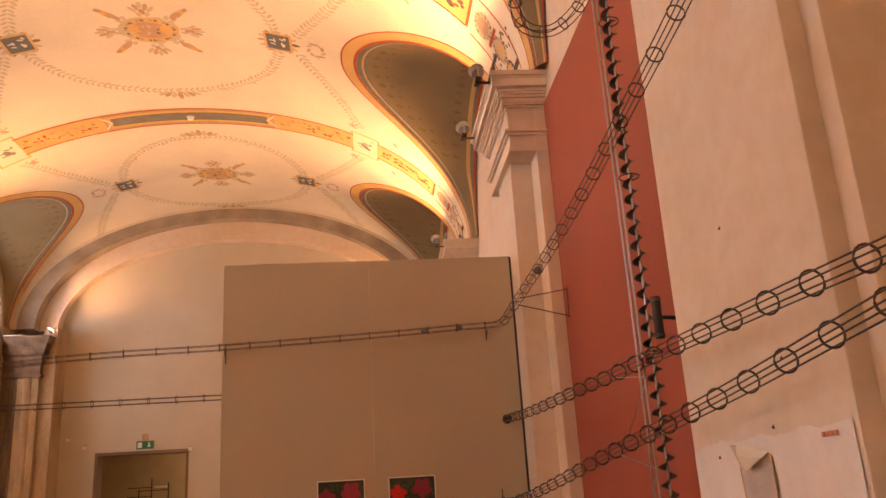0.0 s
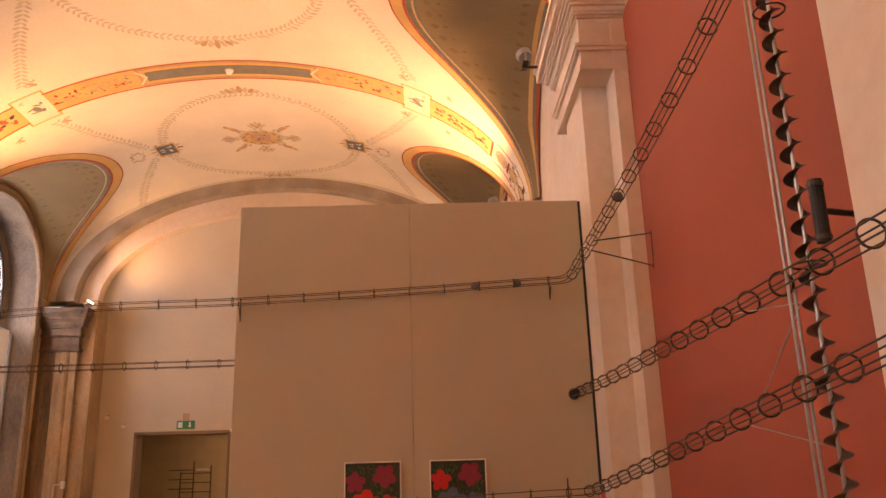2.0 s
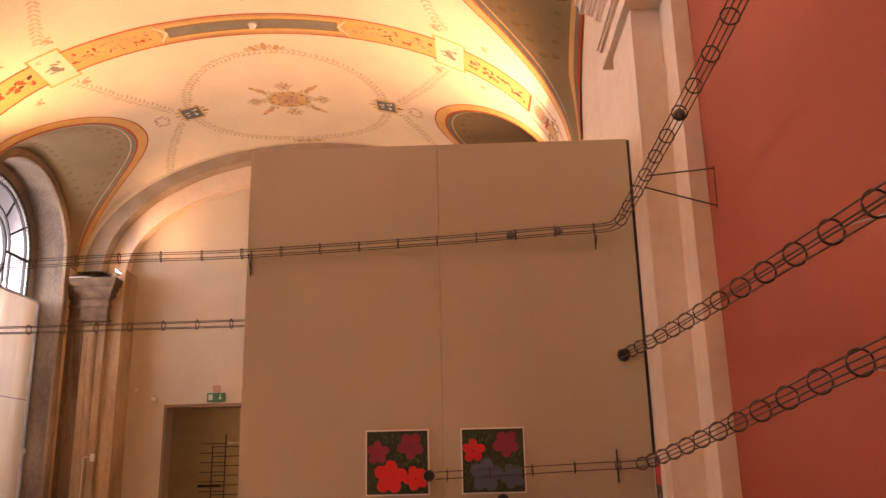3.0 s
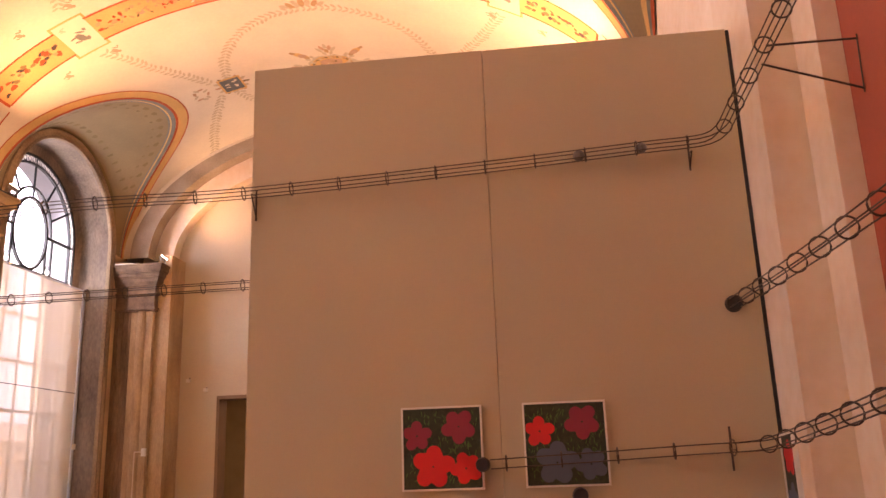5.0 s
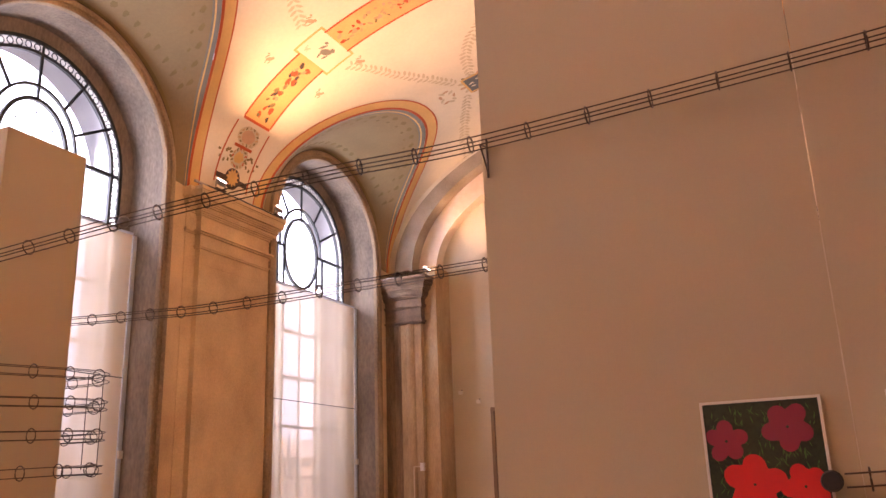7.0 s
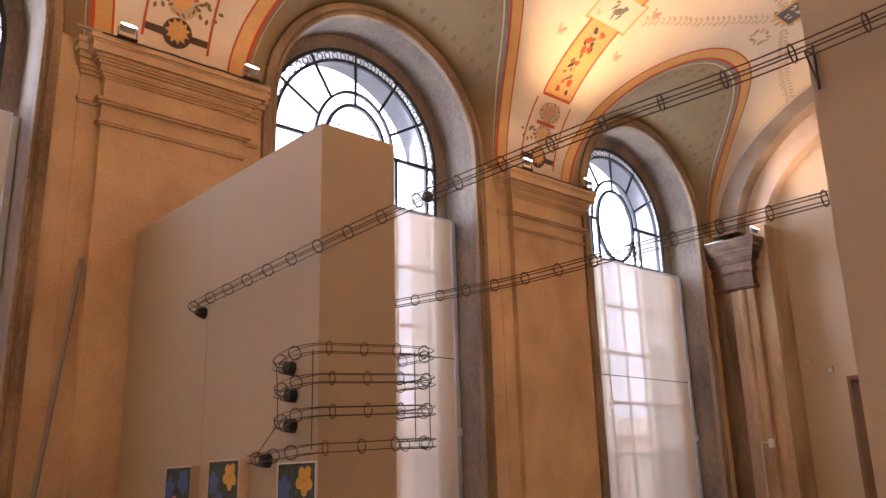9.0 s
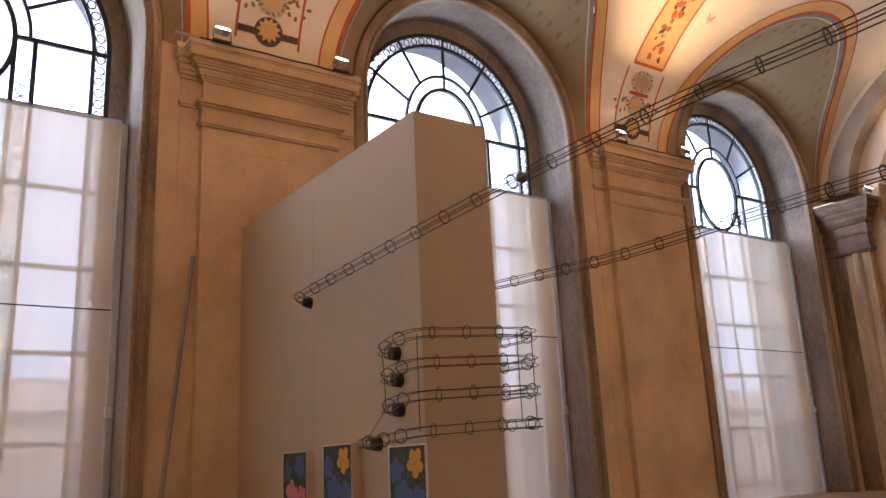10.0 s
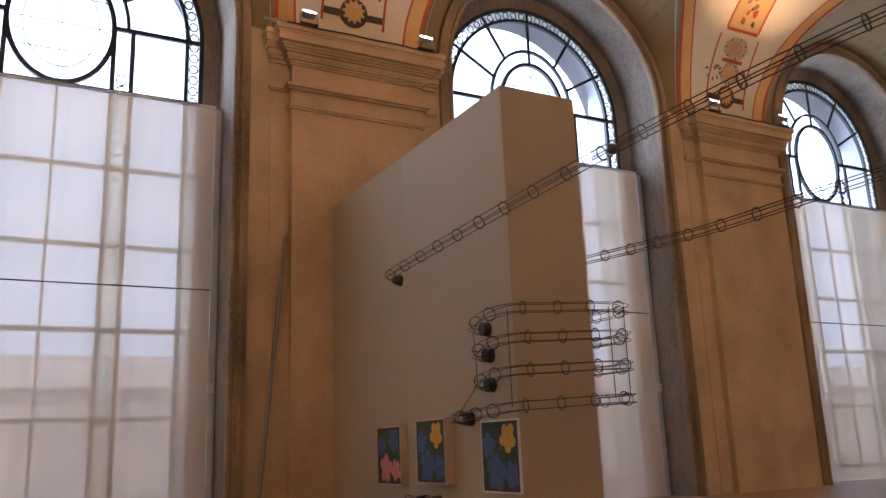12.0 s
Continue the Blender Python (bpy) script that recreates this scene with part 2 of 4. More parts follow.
def lunette_edge(k, side, f, yc, lift=0.0):
    """A point on the lunette's border; f 0..1 from one springing over the top to the other; k 0 inner, 1 outer, or between."""
    w, h = LUN_W[0] + k * (LUN_W[1] - LUN_W[0]), LUN_H[0] + k * (LUN_H[1] - LUN_H[0])
    th = math.pi * (1 - f)
    v = math.copysign(abs(math.cos(th)) ** (2 / LUN_N), math.cos(th)) * w
    z = Z0 + abs(math.sin(th)) ** (2 / LUN_N) * h
    return on_vault(yc + v, side * s_at_z(z), lift)


def in_lunette(y, z):
    w, h = LUN_W[0] * 0.4 + LUN_W[1] * 0.6, LUN_H[0] * 0.4 + LUN_H[1] * 0.6
    return any((abs(y - yc) / w) ** LUN_N + (max(0, z - Z0) / h) ** LUN_N < 1 for yc in BAYS)


def vault():
    ys = np.arange(Y_BACK, Y_END + 0.01, 0.15)
    ss = np.linspace(-S_MAX, S_MAX, 168)
    bm = bmesh.new()
    pts = {}
    for i in range(len(ys) - 1):
        for j in range(len(ss) - 1):
            ym, sm = (ys[i] + ys[i + 1]) / 2, (ss[j] + ss[j + 1]) / 2
            if in_lunette(ym, on_vault(ym, sm)[2]):
                continue
            q = []
            for a, b in ((i, j), (i + 1, j), (i + 1, j + 1), (i, j + 1)):
                if (a, b) not in pts:
                    pts[a, b] = bm.verts.new(on_vault(ys[a], ss[b]))
                q.append(pts[a, b])
            bm.faces.new(q)
    ob = finish("ceiling", bm, M_CREAM, smooth=True)
    return tagged(ob, "cream painted plaster barrel vault with grotesque ornament", "ceiling", kind="structure")


vault()


def lunette(yc, side):
    """Painted border on the vault, and the olive web that runs down to the wall arch."""
    n = 56
    cuts = [0.0, 0.2, 0.9, 1.0]
    bm = bmesh.new()
    grid(bm, [[lunette_edge(k, side, f / n, yc, 0.006) for k in cuts] for f in range(n + 1)], lambda i, j: (1, 0, 1)[j])
    ob = tagged(finish("trim", bm, [M_OCHRE, M_RED], smooth=True), "ochre painted lunette border with red lines", "ceiling border", kind="structure")
    x_wall = X_LEFT if side < 0 else X_RIGHT - 0.05
    r, zc = (3.6, 10.4) if side < 0 else (3.85, 10.3)
    rows = []
    for f in range(n + 1):
        th = math.pi * (1 - f / n)
        a = Vector(lunette_edge(0.0, side, f / n, yc))
        b = Vector((x_wall, yc + r * math.cos(th), zc + r * math.sin(th)))
        L = (b - a).length
        L0 = max(L, 1.3)
        ts = [d / L0 for d in (0, 0.16, 0.22, 0.3)]
        te = [1 - d / L0 for d in (0.34, 0.2, 0.1, 0.0)]
        row = [a.lerp(b, t) for t in ts + [ts[-1] + (te[0] - ts[-1]) * k / 6 for k in range(1, 6)] + te]
        rows.append(row)
    bm = bmesh.new()
    grid(bm, rows, lambda i, j: (1, 2, 1)[j] if j < 3 else 0 if j < 9 else ((0, 4, 3) if side < 0 else (2, 1, 5))[j - 9])
    web, bm = bm, bmesh.new()
    # stencilled leaves that follow the border
    for f in range(4, n - 3, 2):
        row, nxt = rows[f], rows[f + 1]
        for at, size in ((0.6, 0.13), (0.92, 0.07), (-0.7, 0.13)):
            a, b = row[0], row[-1]
            L = (b - a).length
            if L < 1.5:
                continue
            c = a.lerp(b, (at if at > 0 else L + at) / L)
            u = (b - a).normalized() * size
            w = (nxt[0] - row[0]).normalized() * size
            nrm = u.cross(w).normalized() * 0.006
            if nrm.z > 0:
                nrm = -nrm
            fv = [bm.verts.new(c + nrm + p) for p in (u, 0.5 * u + 0.7 * w, -0.3 * u + w, -0.9 * u, -0.3 * u - w, 0.5 * u - 0.7 * w)]
            bm.faces.new(fv)
    tagged(finish("ceiling_stencil_leaves", bm, M_OLIVE), "stencilled olive leaves along the lunette edge", "painted leaves", kind="stuff")
    tagged(finish("ceiling_lunette", web, [M_LUNETTE, M_BLUE, M_OCHRE, M_DARK, M_OLIVE, M_RED]), "olive painted lunette web with stencilled leaf border", "ceiling lunette", kind="structure")


for yc in BAYS:
    for side in (-1, 1):
        lunette(yc, side)


# painted ornament, laid just under the plaster
def paint_poly(bm, pts, slot, lift):
    f = bm.faces.new([bm.verts.new(on_vault(y, s, lift)) for y, s in pts])
    f.material_index = slot


def blob(bm, y, s, ry, rs, turn, slot, lift, sides=10, rough=0.0, star=0.0):
    pts = []
    for k in range(sides):
        a = k * math.tau / sides
        q = 1 + rough * random.uniform(-1, 1) + star * (1 if k % 2 else -1)
        u, v = q * ry * math.cos(a), q * rs * math.sin(a)
        pts.append((y + u * math.cos(turn) - v * math.sin(turn), s + u * math.sin(turn) + v * math.cos(turn)))
    if max(ry, rs) < 0.2:
        return paint_poly(bm, pts, slot, lift)
    mid, rim = bm.verts.new(on_vault(y, s, lift)), [bm.verts.new(on_vault(a, b, lift)) for a, b in pts]
    for k in range(sides):
        bm.faces.new((mid, rim[k], rim[(k + 1) % sides])).material_index = slot


def band(bm, y0, y1, s0, s1, slot, lift, steps=0):
    steps = steps or max(2, int(abs(s1 - s0) / 0.3))
    grid(bm, [[on_vault(y0, s0 + (s1 - s0) * k / steps, lift), on_vault(y1, s0 + (s1 - s0) * k / steps, lift)] for k in range(steps + 1)], lambda i, j: slot)


PAINTS = [M_OCHRE, M_RED, M_TAN, M_BLUE, M_DARK, M_OLIVE, M_LEAF, M_PINK, M_IVORY, M_SLATE]
OCH, RD, TN, BL, DK, OL, LF, PK, IV, SL = range(10)


def figure(bm, y, s, size, slot, lift):
    """A small painted beast-like flourish."""
    for dy, ds, ry, rs, tu in ((0, 0, 0.3, 0.16, 0.5), (0.2, 0.2, 0.13, 0.1, 0), (-0.28, 0.1, 0.2, 0.06, 1.1), (-0.1, -0.24, 0.05, 0.18, 0.2), (0.18, -0.2, 0.05, 0.16, -0.3), (-0.34, 0.3, 0.1, 0.07, 0.4)):
        blob(bm, y + dy * size, s + ds * size, ry * size, rs * size, tu, slot, lift, 8, 0.15)


def garland(bm, pts, step=0.2, leaf=0.27):
    acc = 0.0
    for (y0, s0), (y1, s1) in zip(pts, pts[1:]):
        L = math.hypot(y1 - y0, s1 - s0)
        a = math.atan2(s1 - s0, y1 - y0)
        while acc < L:
            y, s = y0 + (y1 - y0) * acc / L, s0 + (s1 - s0) * acc / L
            for sg in (1, -1):
                t = a + sg * random.uniform(0.7, 1.0)
                q = leaf * random.uniform(0.8, 1.15)
                blob(bm, y + 0.5 * q * math.cos(t), s + 0.5 * q * math.sin(t), 0.5 * q, 0.2 * q, t, LF, 0.006, 6)
            acc += step
        acc -= L


def painted_rib(yr):
    bm = bmesh.new()
    h = 0.62
    for sg in (1, -1):
        band(bm, yr - h, yr + h, 0, sg * 3.1, TN, 0.005)
        band(bm, yr - h + 0.16, yr + h - 0.16, 0, sg * 3.0, OCH, 0.008)
        band(bm, yr - 0.3, yr + 0.3, 0, sg * 2.85, OL, 0.011)
        band(bm, yr - 0.23, yr + 0.23, 0, sg * 2.8, BL, 0.014)
        band(bm, yr - h, yr + h, sg * 3.1, sg * 6.2, OCH, 0.005)
        band(bm, yr - h, yr + h, sg * 7.2, sg * 9.75, OCH, 0.005)
        for a, b in ((0, 6.2), (7.2, 9.75)):
            for e in (-1, 1):
                band(bm, yr + e * h - 0.035, yr + e * h + 0.035, sg * a, sg * b, RD, 0.012)
        for e in (9.75,):
            band(bm, yr - h, yr + h, sg * e, sg * (e + 0.09), RD, 0.012, 2)
        for e in (-1, 1):
            paint_poly(bm, [(yr, sg * 2.8), (yr + e * h * 0.7, sg * 3.1), (yr + e * h * 0.7, sg * 3.18), (yr, sg * 2.9)], IV, 0.017)
        # flower clusters in the ochre fields
        for s in np.arange(3.4, 6.15, 0.2):
            for k in range(3):
                blob(bm, yr + random.uniform(-0.3, 0.3), sg * (s + random.uniform(-0.1, 0.1)), random.uniform(0.05, 0.12), random.uniform(0.03, 0.08), random.uniform(0, 3), random.choice((RD, TN, PK, OL, TN)), 0.009 + 0.002 * k, 8, 0.3)
        for s in np.arange(7.5, 9.65, 0.2):
            for k in range(3):
                blob(bm, yr + random.uniform(-0.26, 0.26), sg * (s + random.uniform(-0.1, 0.1)), random.uniform(0.06, 0.13), random.uniform(0.05, 0.12), random.uniform(0, 3), random.choice((RD, DK, OL, TN)), 0.009 + 0.002 * k, 8, 0.3)
        # ivory field with a beast
        band(bm, yr - 0.9, yr + 0.9, sg * 6.1, sg * 7.25, OCH, 0.008)
        band(bm, yr - 0.82, yr + 0.82, sg * 6.18, sg * 7.17, IV, 0.011)
        figure(bm, yr + 0.05, sg * 6.66, 0.8, BL, 0.015)
        figure(bm, yr - 0.55, sg * 6.95, 0.3, LF, 0.015)
        # urn with scrolls at the foot of the rib
        blob(bm, yr, sg * 10.3, 0.46, 0.34, 0, LF, 0.006, 16, 0.08)
        blob(bm, yr, sg * 10.3, 0.3, 0.22, 0, PK, 0.009, 12, 0.1)
        blob(bm, yr, sg * 11.02, 0.36, 0.36, 0, LF, 0.006, 14, 0.12)
        blob(bm, yr, sg * 11.02, 0.2, 0.22, 0, OCH, 0.009, 10, 0.2)
        for k in range(14):
            a = k * math.tau / 14
            blob(bm, yr + 0.38 * math.cos(a), sg * (10.3 + 0.28 * math.sin(a)), 0.06, 0.03, a + 0.6, (TN, OL)[k % 2], 0.012, 6)
            blob(bm, yr + 0.29 * math.cos(a), sg * (11.02 + 0.29 * math.sin(a)), 0.07, 0.03, a + 0.9, (OL, RD, TN)[k % 3], 0.012, 6)
        band(bm, yr - 0.4, yr + 0.4, sg * 10.62, sg * 10.72, RD, 0.014, 2)
        for e in (-1, 1):
            for k in range(9):
                t = k * 0.7
                rr = 0.34 - 0.035 * k
                blob(bm, yr + e * (0.55 + rr * math.cos(t)), sg * (11.0 + rr * math.sin(t)), 0.07, 0.045, t, OL, 0.012 + 0.0005 * k, 6)
            band(bm, *sorted((yr, yr + e * 0.72)), sg * 11.68, sg * 11.84, DK, 0.013, 2)
            band(bm, yr + e * 0.75 - 0.03, yr + e * 0.75 + 0.03, sg * 9.95, sg * 12.0, RD, 0.012)
        blob(bm, yr, sg * 11.72, 0.34, 0.34, 0, DK, 0.016, 20)
        blob(bm, yr, sg * 11.68, 0.25, 0.25, 0, OCH, 0.02, 22, 0.0, 0.2)
        for e in (-1, 1):
            figure(bm, yr + e * 1.35, sg * 6.2, 0.5, PK, 0.008)
            figure(bm, yr + e * 1.3, sg * 7.9, 0.45, PK, 0.008)
    tagged(finish("ceiling_painted_rib", bm, PAINTS), "ochre painted transverse rib with blue strip and ivory fields", "ceiling painting", kind="structure")


def painted_bay(yc):
    bm = bmesh.new()
    R = 3.9
    garland(bm, [(yc + R * math.cos(a), R * math.sin(a)) for a in np.linspace(0, math.tau, 90)])
    # rosette: a mottled ochre wreath with rays of foliage
    blob(bm, yc, 0, 0.74, 0.92, 0, LF, 0.005, 28, 0.08)
    blob(bm, yc, 0, 0.66, 0.84, 0, OCH, 0.007, 28, 0.05)
    blob(bm, yc, 0, 0.46, 0.6, 0, PK, 0.009, 22, 0.06)
    for k in range(34):
        a = k * math.tau / 34
        blob(bm, yc + 0.57 * math.cos(a), 0.73 * math.sin(a), 0.075, 0.05, a + 0.8, (OL, TN, LF)[k % 3], 0.011 + 0.0005 * (k % 3), 6, 0.2)
    for k in range(16):
        a, q = random.uniform(0, 6.28), random.uniform(0.05, 0.36)
        blob(bm, yc + q * math.cos(a), 1.25 * q * math.sin(a), random.uniform(0.05, 0.1), 0.05, a, random.choice((PK, TN, OL, LF)), 0.013 + 0.0005 * k, 7, 0.3)
    for k in range(8):
        a = k * math.tau / 8
        c, sn = math.cos(a), math.sin(a)
        for d, t, sz, m in ((0.88, 0.12, 0.13, LF), (0.88, -0.12, 0.13, LF), (1.02, 0, 0.15, TN)):
            blob(bm, yc + d * math.cos(a + t), 1.15 * d * math.sin(a + t), sz, sz * 0.6, a + 3 * t, m, 0.008 + 0.002 * (t == 0), 8, 0.2)
        if k % 2:
            blob(bm, yc + 1.32 * c, 1.44 * sn, 0.38, 0.12, a, OCH, 0.009, 9, 0.2)
            blob(bm, yc + 1.22 * c, 1.33 * sn, 0.18, 0.13, a, PK, 0.012, 8, 0.25)
            blob(bm, yc + 1.62 * c, 1.76 * sn, 0.12, 0.08, a, TN, 0.012, 6, 0.2)
        else:
            for e in (-0.2, -0.1, 0, 0.1, 0.2):
                blob(bm, yc + (1.36 - abs(e)) * math.cos(a + e), (1.5 - abs(e)) * math.sin(a + e), 0.18, 0.075, a + 3 * e, LF if abs(e) != 0.1 else PK, 0.008 + abs(e) * 0.012, 8, 0.15)
    # fleurons where the wreath meets the ribs
    for e in (-1, 1):
        for k in range(-3, 4):
            blob(bm, yc + e * (R + 0.35 - 0.05 * abs(k)), 0.2 * k, 0.26 - 0.03 * abs(k), 0.1, 0.3 * k * e, LF if k % 2 else TN, 0.009 + 0.001 * (k + 3), 8, 0.15)
    # blue medallions and side swags
    for sg in (-1, 1):
        s = sg * R
        for k in range(12):
            a = k * math.tau / 12
            blob(bm, yc + 0.5 * math.cos(a), s + 0.52 * math.sin(a), 0.17, 0.08, a, (LF, PK, LF, OL)[k % 4], 0.008 + 0.001 * (k % 3), 8, 0.2)
        for q, slot, lift in ((1.22, OCH, 0.012), (1.0, SL, 0.015)):
            paint_poly(bm, [(yc + q * a, s + q * b) for a, b in ((-0.42, -0.36), (0.42, -0.36), (0.42, 0.36), (-0.42, 0.36))], slot, lift)
        figure(bm, yc, s, 0.72, IV, 0.019)
        for k in range(9):
            a = k * math.tau / 9
            blob(bm, yc + 0.36 * math.cos(a), s + sg * (1.2 + 0.24 * math.sin(a)), 0.13, 0.06, a + 1.0, (LF, PK)[k % 2], 0.008, 7, 0.2)
        for e in (-1, 1):
            garland(bm, [(yc + e * (0.5 + 4.0 * t), sg * (R + 0.6 + 1.1 * math.sin(math.pi * t) * 0.55 + 2.0 * t * t)) for t in np.linspace(0, 1, 16)])
    tagged(finish("ceiling_painted_bay", bm, PAINTS), "painted leaf wreath with ochre rosette and blue medallions", "ceiling painting", kind="structure")


for yr in RIBS[1:]:
    painted_rib(yr)
for yc in BAYS[1:]:
    painted_bay(yc)


# ---- walls, floor, ends ----
tagged(finish("floor", solid(-17.3, 4.9, Y_BACK - 0.5, 48.5, -0.3, 0.0), M_FLOOR), "brown oak parquet floor of the hall", "floor", kind="structure")
tagged(finish("wall_south", solid(-17.3, 4.9, Y_BACK - 0.5, Y_BACK, 0, 17), M_PLASTER), "plain plaster wall closing the hall", "wall", kind="structure")
tagged(finish("wall_east", solid(X_RIGHT, X_RIGHT + 0.6, Y_BACK, Y_END, 0, 15.6), M_RIGHT), "pale old plaster wall with worn patches", "wall", kind="structure")
tagged(finish("wall_east_red", solid(X_RIGHT - 0.03, X_RIGHT, 7.9, 16.1, 0, 9.7, 0.004), M_REDWALL), "brick red painted wall field", "painted wall", kind="structure")
tagged(finish("roof", solid(-17.3, 4.9, Y_BACK - 0.5, Y_END + 0.6, 16.2, 16.5), M_PLASTER), "roof slab above the vault", "roof", kind="structure")

# side walls between the pilasters and the window arches
for yc in BAYS:
    bm = bmesh.new()
    for e in (-1, 1):
        a, b = sorted((yc + e * 3.5, yc + e * 5.95))
        box(bm, X_LEFT - 1.35, X_LEFT, max(a, Y_BACK), min(b, Y_END), 0, 10.45)
    tagged(finish("wall_west", bm, M_STONE), "tan limestone wall beside the tall window", "wall", kind="structure")

R_WIN, Z_SPRING, X_GLASS = 2.9, 10.4, -17.3


def arch_path(r, n=40, z0=0.0):
    """(dy, z, ny, nz): up one jamb, over the arch and down the other; the last two point outwards."""
    out = [(-1, 0, z0)] + [(math.cos(math.pi * (1 - k / n)), math.sin(math.pi * (1 - k / n)), Z_SPRING) for k in range(n + 1)] + [(1, 0, z0)]
    return out


def sweep_arch(profile, yc, z0=0.0, n=40):
    bm = bmesh.new()
    rows = []
    for cy, sz, zb in arch_path(1, n, z0):
        rows.append([(x, yc + cy * r, zb + sz * r) for r, x in profile])
    return grid(bm, rows)


def plate_with_arch(yc, y0, y1, z1, r, x0, x1, n=32):
    """A wall slab with an arched opening through it."""
    bm = bmesh.new()
    rows = []
    for cy, sz, zb in arch_path(1, n):
        iy, iz = yc + cy * r, zb + sz * r
        if zb < Z_SPRING:
            oy, oz = (y0 if cy < 0 else y1), zb
        else:
            k = 1 / max(abs(cy) * r / (yc - y0 if cy < 0 else y1 - yc), sz * r / (z1 - Z_SPRING), 1e-6)
            oy, oz = yc + cy * r * k, zb + sz * r * k
        rows.append([(x0, oy, oz), (x0, iy, iz), (x1, iy, iz), (x1, oy, oz)])
    return grid(bm, rows)


def window(i, yc):
    tagged(finish("wall_west_outer", plate_with_arch(yc, yc - 5.9, yc + 5.9, 16.0, R_WIN, X_GLASS - 1.2, X_GLASS - 0.06), M_STONE_OUT), "pale outside wall round the tall window", "wall", kind="structure")
    prof = [(3.62, X_LEFT - 0.02), (3.6, X_LEFT + 0.1), (3.5, X_LEFT + 0.14), (3.42, X_LEFT + 0.14), (3.4, X_LEFT + 0.07), (3.37, X_LEFT + 0.05), (3.34, X_LEFT + 0.09), (3.27, X_LEFT + 0.09), (3.25, X_LEFT + 0.02), (3.25, X_LEFT - 0.06)]
    tagged(finish("trim_arch", sweep_arch(prof, yc), M_ARCH), "moulded limestone archivolt round the window", "arch moulding", kind="structure")
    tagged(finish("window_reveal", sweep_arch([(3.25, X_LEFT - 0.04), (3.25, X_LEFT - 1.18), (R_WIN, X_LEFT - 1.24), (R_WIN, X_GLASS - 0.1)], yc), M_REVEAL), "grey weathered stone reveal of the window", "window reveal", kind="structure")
    win = thing("window_%d" % i, (X_GLASS, yc, 0), "tall arched window with black iron glazing bars", "window", kind="structure")
    part("pane", grid(bmesh.new(), [[(X_GLASS, yc, Z_SPRING if zb else 0), (X_GLASS, yc + cy * R_WIN, zb + sz * R_WIN)] for cy, sz, zb in arch_path(1, 40)]), M_GLASS, win, "clear window glass").visible_shadow = False

    def ring(name, r, w, d, rz=None, zc=Z_SPRING, a0=0.0, a1=math.pi, label="", jamb=False, n=40):
        bm = bmesh.new()
        rz = rz or r
        rows = []
        angs = [a0 + (a1 - a0) * k / n for k in range(n + 1)]
        pts = [(math.cos(a), math.sin(a), zc) for a in angs]
        if jamb:
            pts = [(1, 0, 0.0)] + pts + [(-1, 0, 0.0)]
        for c, s, zb in pts:
            rows.append([(x, yc + c * (r + q), zb + s * (rz + q)) for q, x in ((0, X_GLASS - d), (w, X_GLASS - d), (w, X_GLASS + d), (0, X_GLASS + d), (0, X_GLASS - d))])
        return part(name, grid(bm, rows), M_BAR, win, label)

    ring("window_frame", R_WIN - 0.1, 0.12, 0.06, jamb=True)
    ring("inner_frame", 2.5, 0.085, 0.045, jamb=True)
    # lace-like strip between the two frames
    part("ornament_strip", grid(bmesh.new(), [[(X_GLASS + 0.012, yc + cy * r, zb + sz * r) for r in (2.58, R_WIN - 0.1)] for cy, sz, zb in arch_path(1, 40)]), M_ORNAM, win, "etched ornamental glass strip")
    bm = bmesh.new()
    for cy, sz, zb in [(s_, 0, z) for s_ in (-1, 1) for z in np.arange(0.4, 10.4, 0.26)] + [(math.cos(a), math.sin(a), Z_SPRING) for a in np.arange(0.04, math.pi, 0.1)]:
        c = Vector((X_GLASS + 0.02, yc + cy * 2.69, zb + sz * 2.69))
        tube(bm, [c + Vector((0, 0.09 * math.cos(t), 0.1 * math.sin(t))) for t in np.linspace(0, math.tau, 11)[:-1]], 0.018, 4, True)
    for e in (-1, 1):
        for z in np.arange(0.4, 9.3, 0.26):
            c = Vector((X_GLASS + 0.02, yc + e * 1.22, z))
            tube(bm, [c + Vector((0, 0.11 * math.cos(t), 0.12 * math.sin(t))) for t in np.linspace(0, math.tau, 11)[:-1]], 0.016, 4, True)
    tagged(part("ornament_scrolls", bm, M_BAR, win, "small iron scroll rings"), kind="stuff")
    for e in (-1, 1):
        part("ornament_strip", solid(X_GLASS + 0.006, X_GLASS + 0.014, *sorted((yc + e * 1.03, yc + e * 1.41)), 0.3, 9.2), M_ORNAM, win, "etched ornamental glass strip")
    ring("oval_line", 0.72, 0.02, 0.012, rz=0.98, zc=10.32, a1=math.tau, n=40, label="thin inner oval line")
    part("glazing_bar", solid(X_GLASS - 0.008, X_GLASS + 0.008, yc - 0.008, yc + 0.008, 9.1, 11.6), M_BAR, win)
    ring("ring_bar", 1.27, 0.075, 0.04, rz=1.61)
    ring("oval_bar", 0.97, 0.1, 0.05, rz=1.28, zc=10.32, a1=math.tau, n=48, label="heavy oval bar")
    for z in (10.95, 10.32, 9.7):
        w = math.sqrt(max(0, 1 - ((z - 10.32) / 1.28) ** 2))
        part("glazing_bar", solid(X_GLASS - 0.01, X_GLASS + 0.01, yc - w, yc + w, z - 0.008, z + 0.008), M_BAR, win)
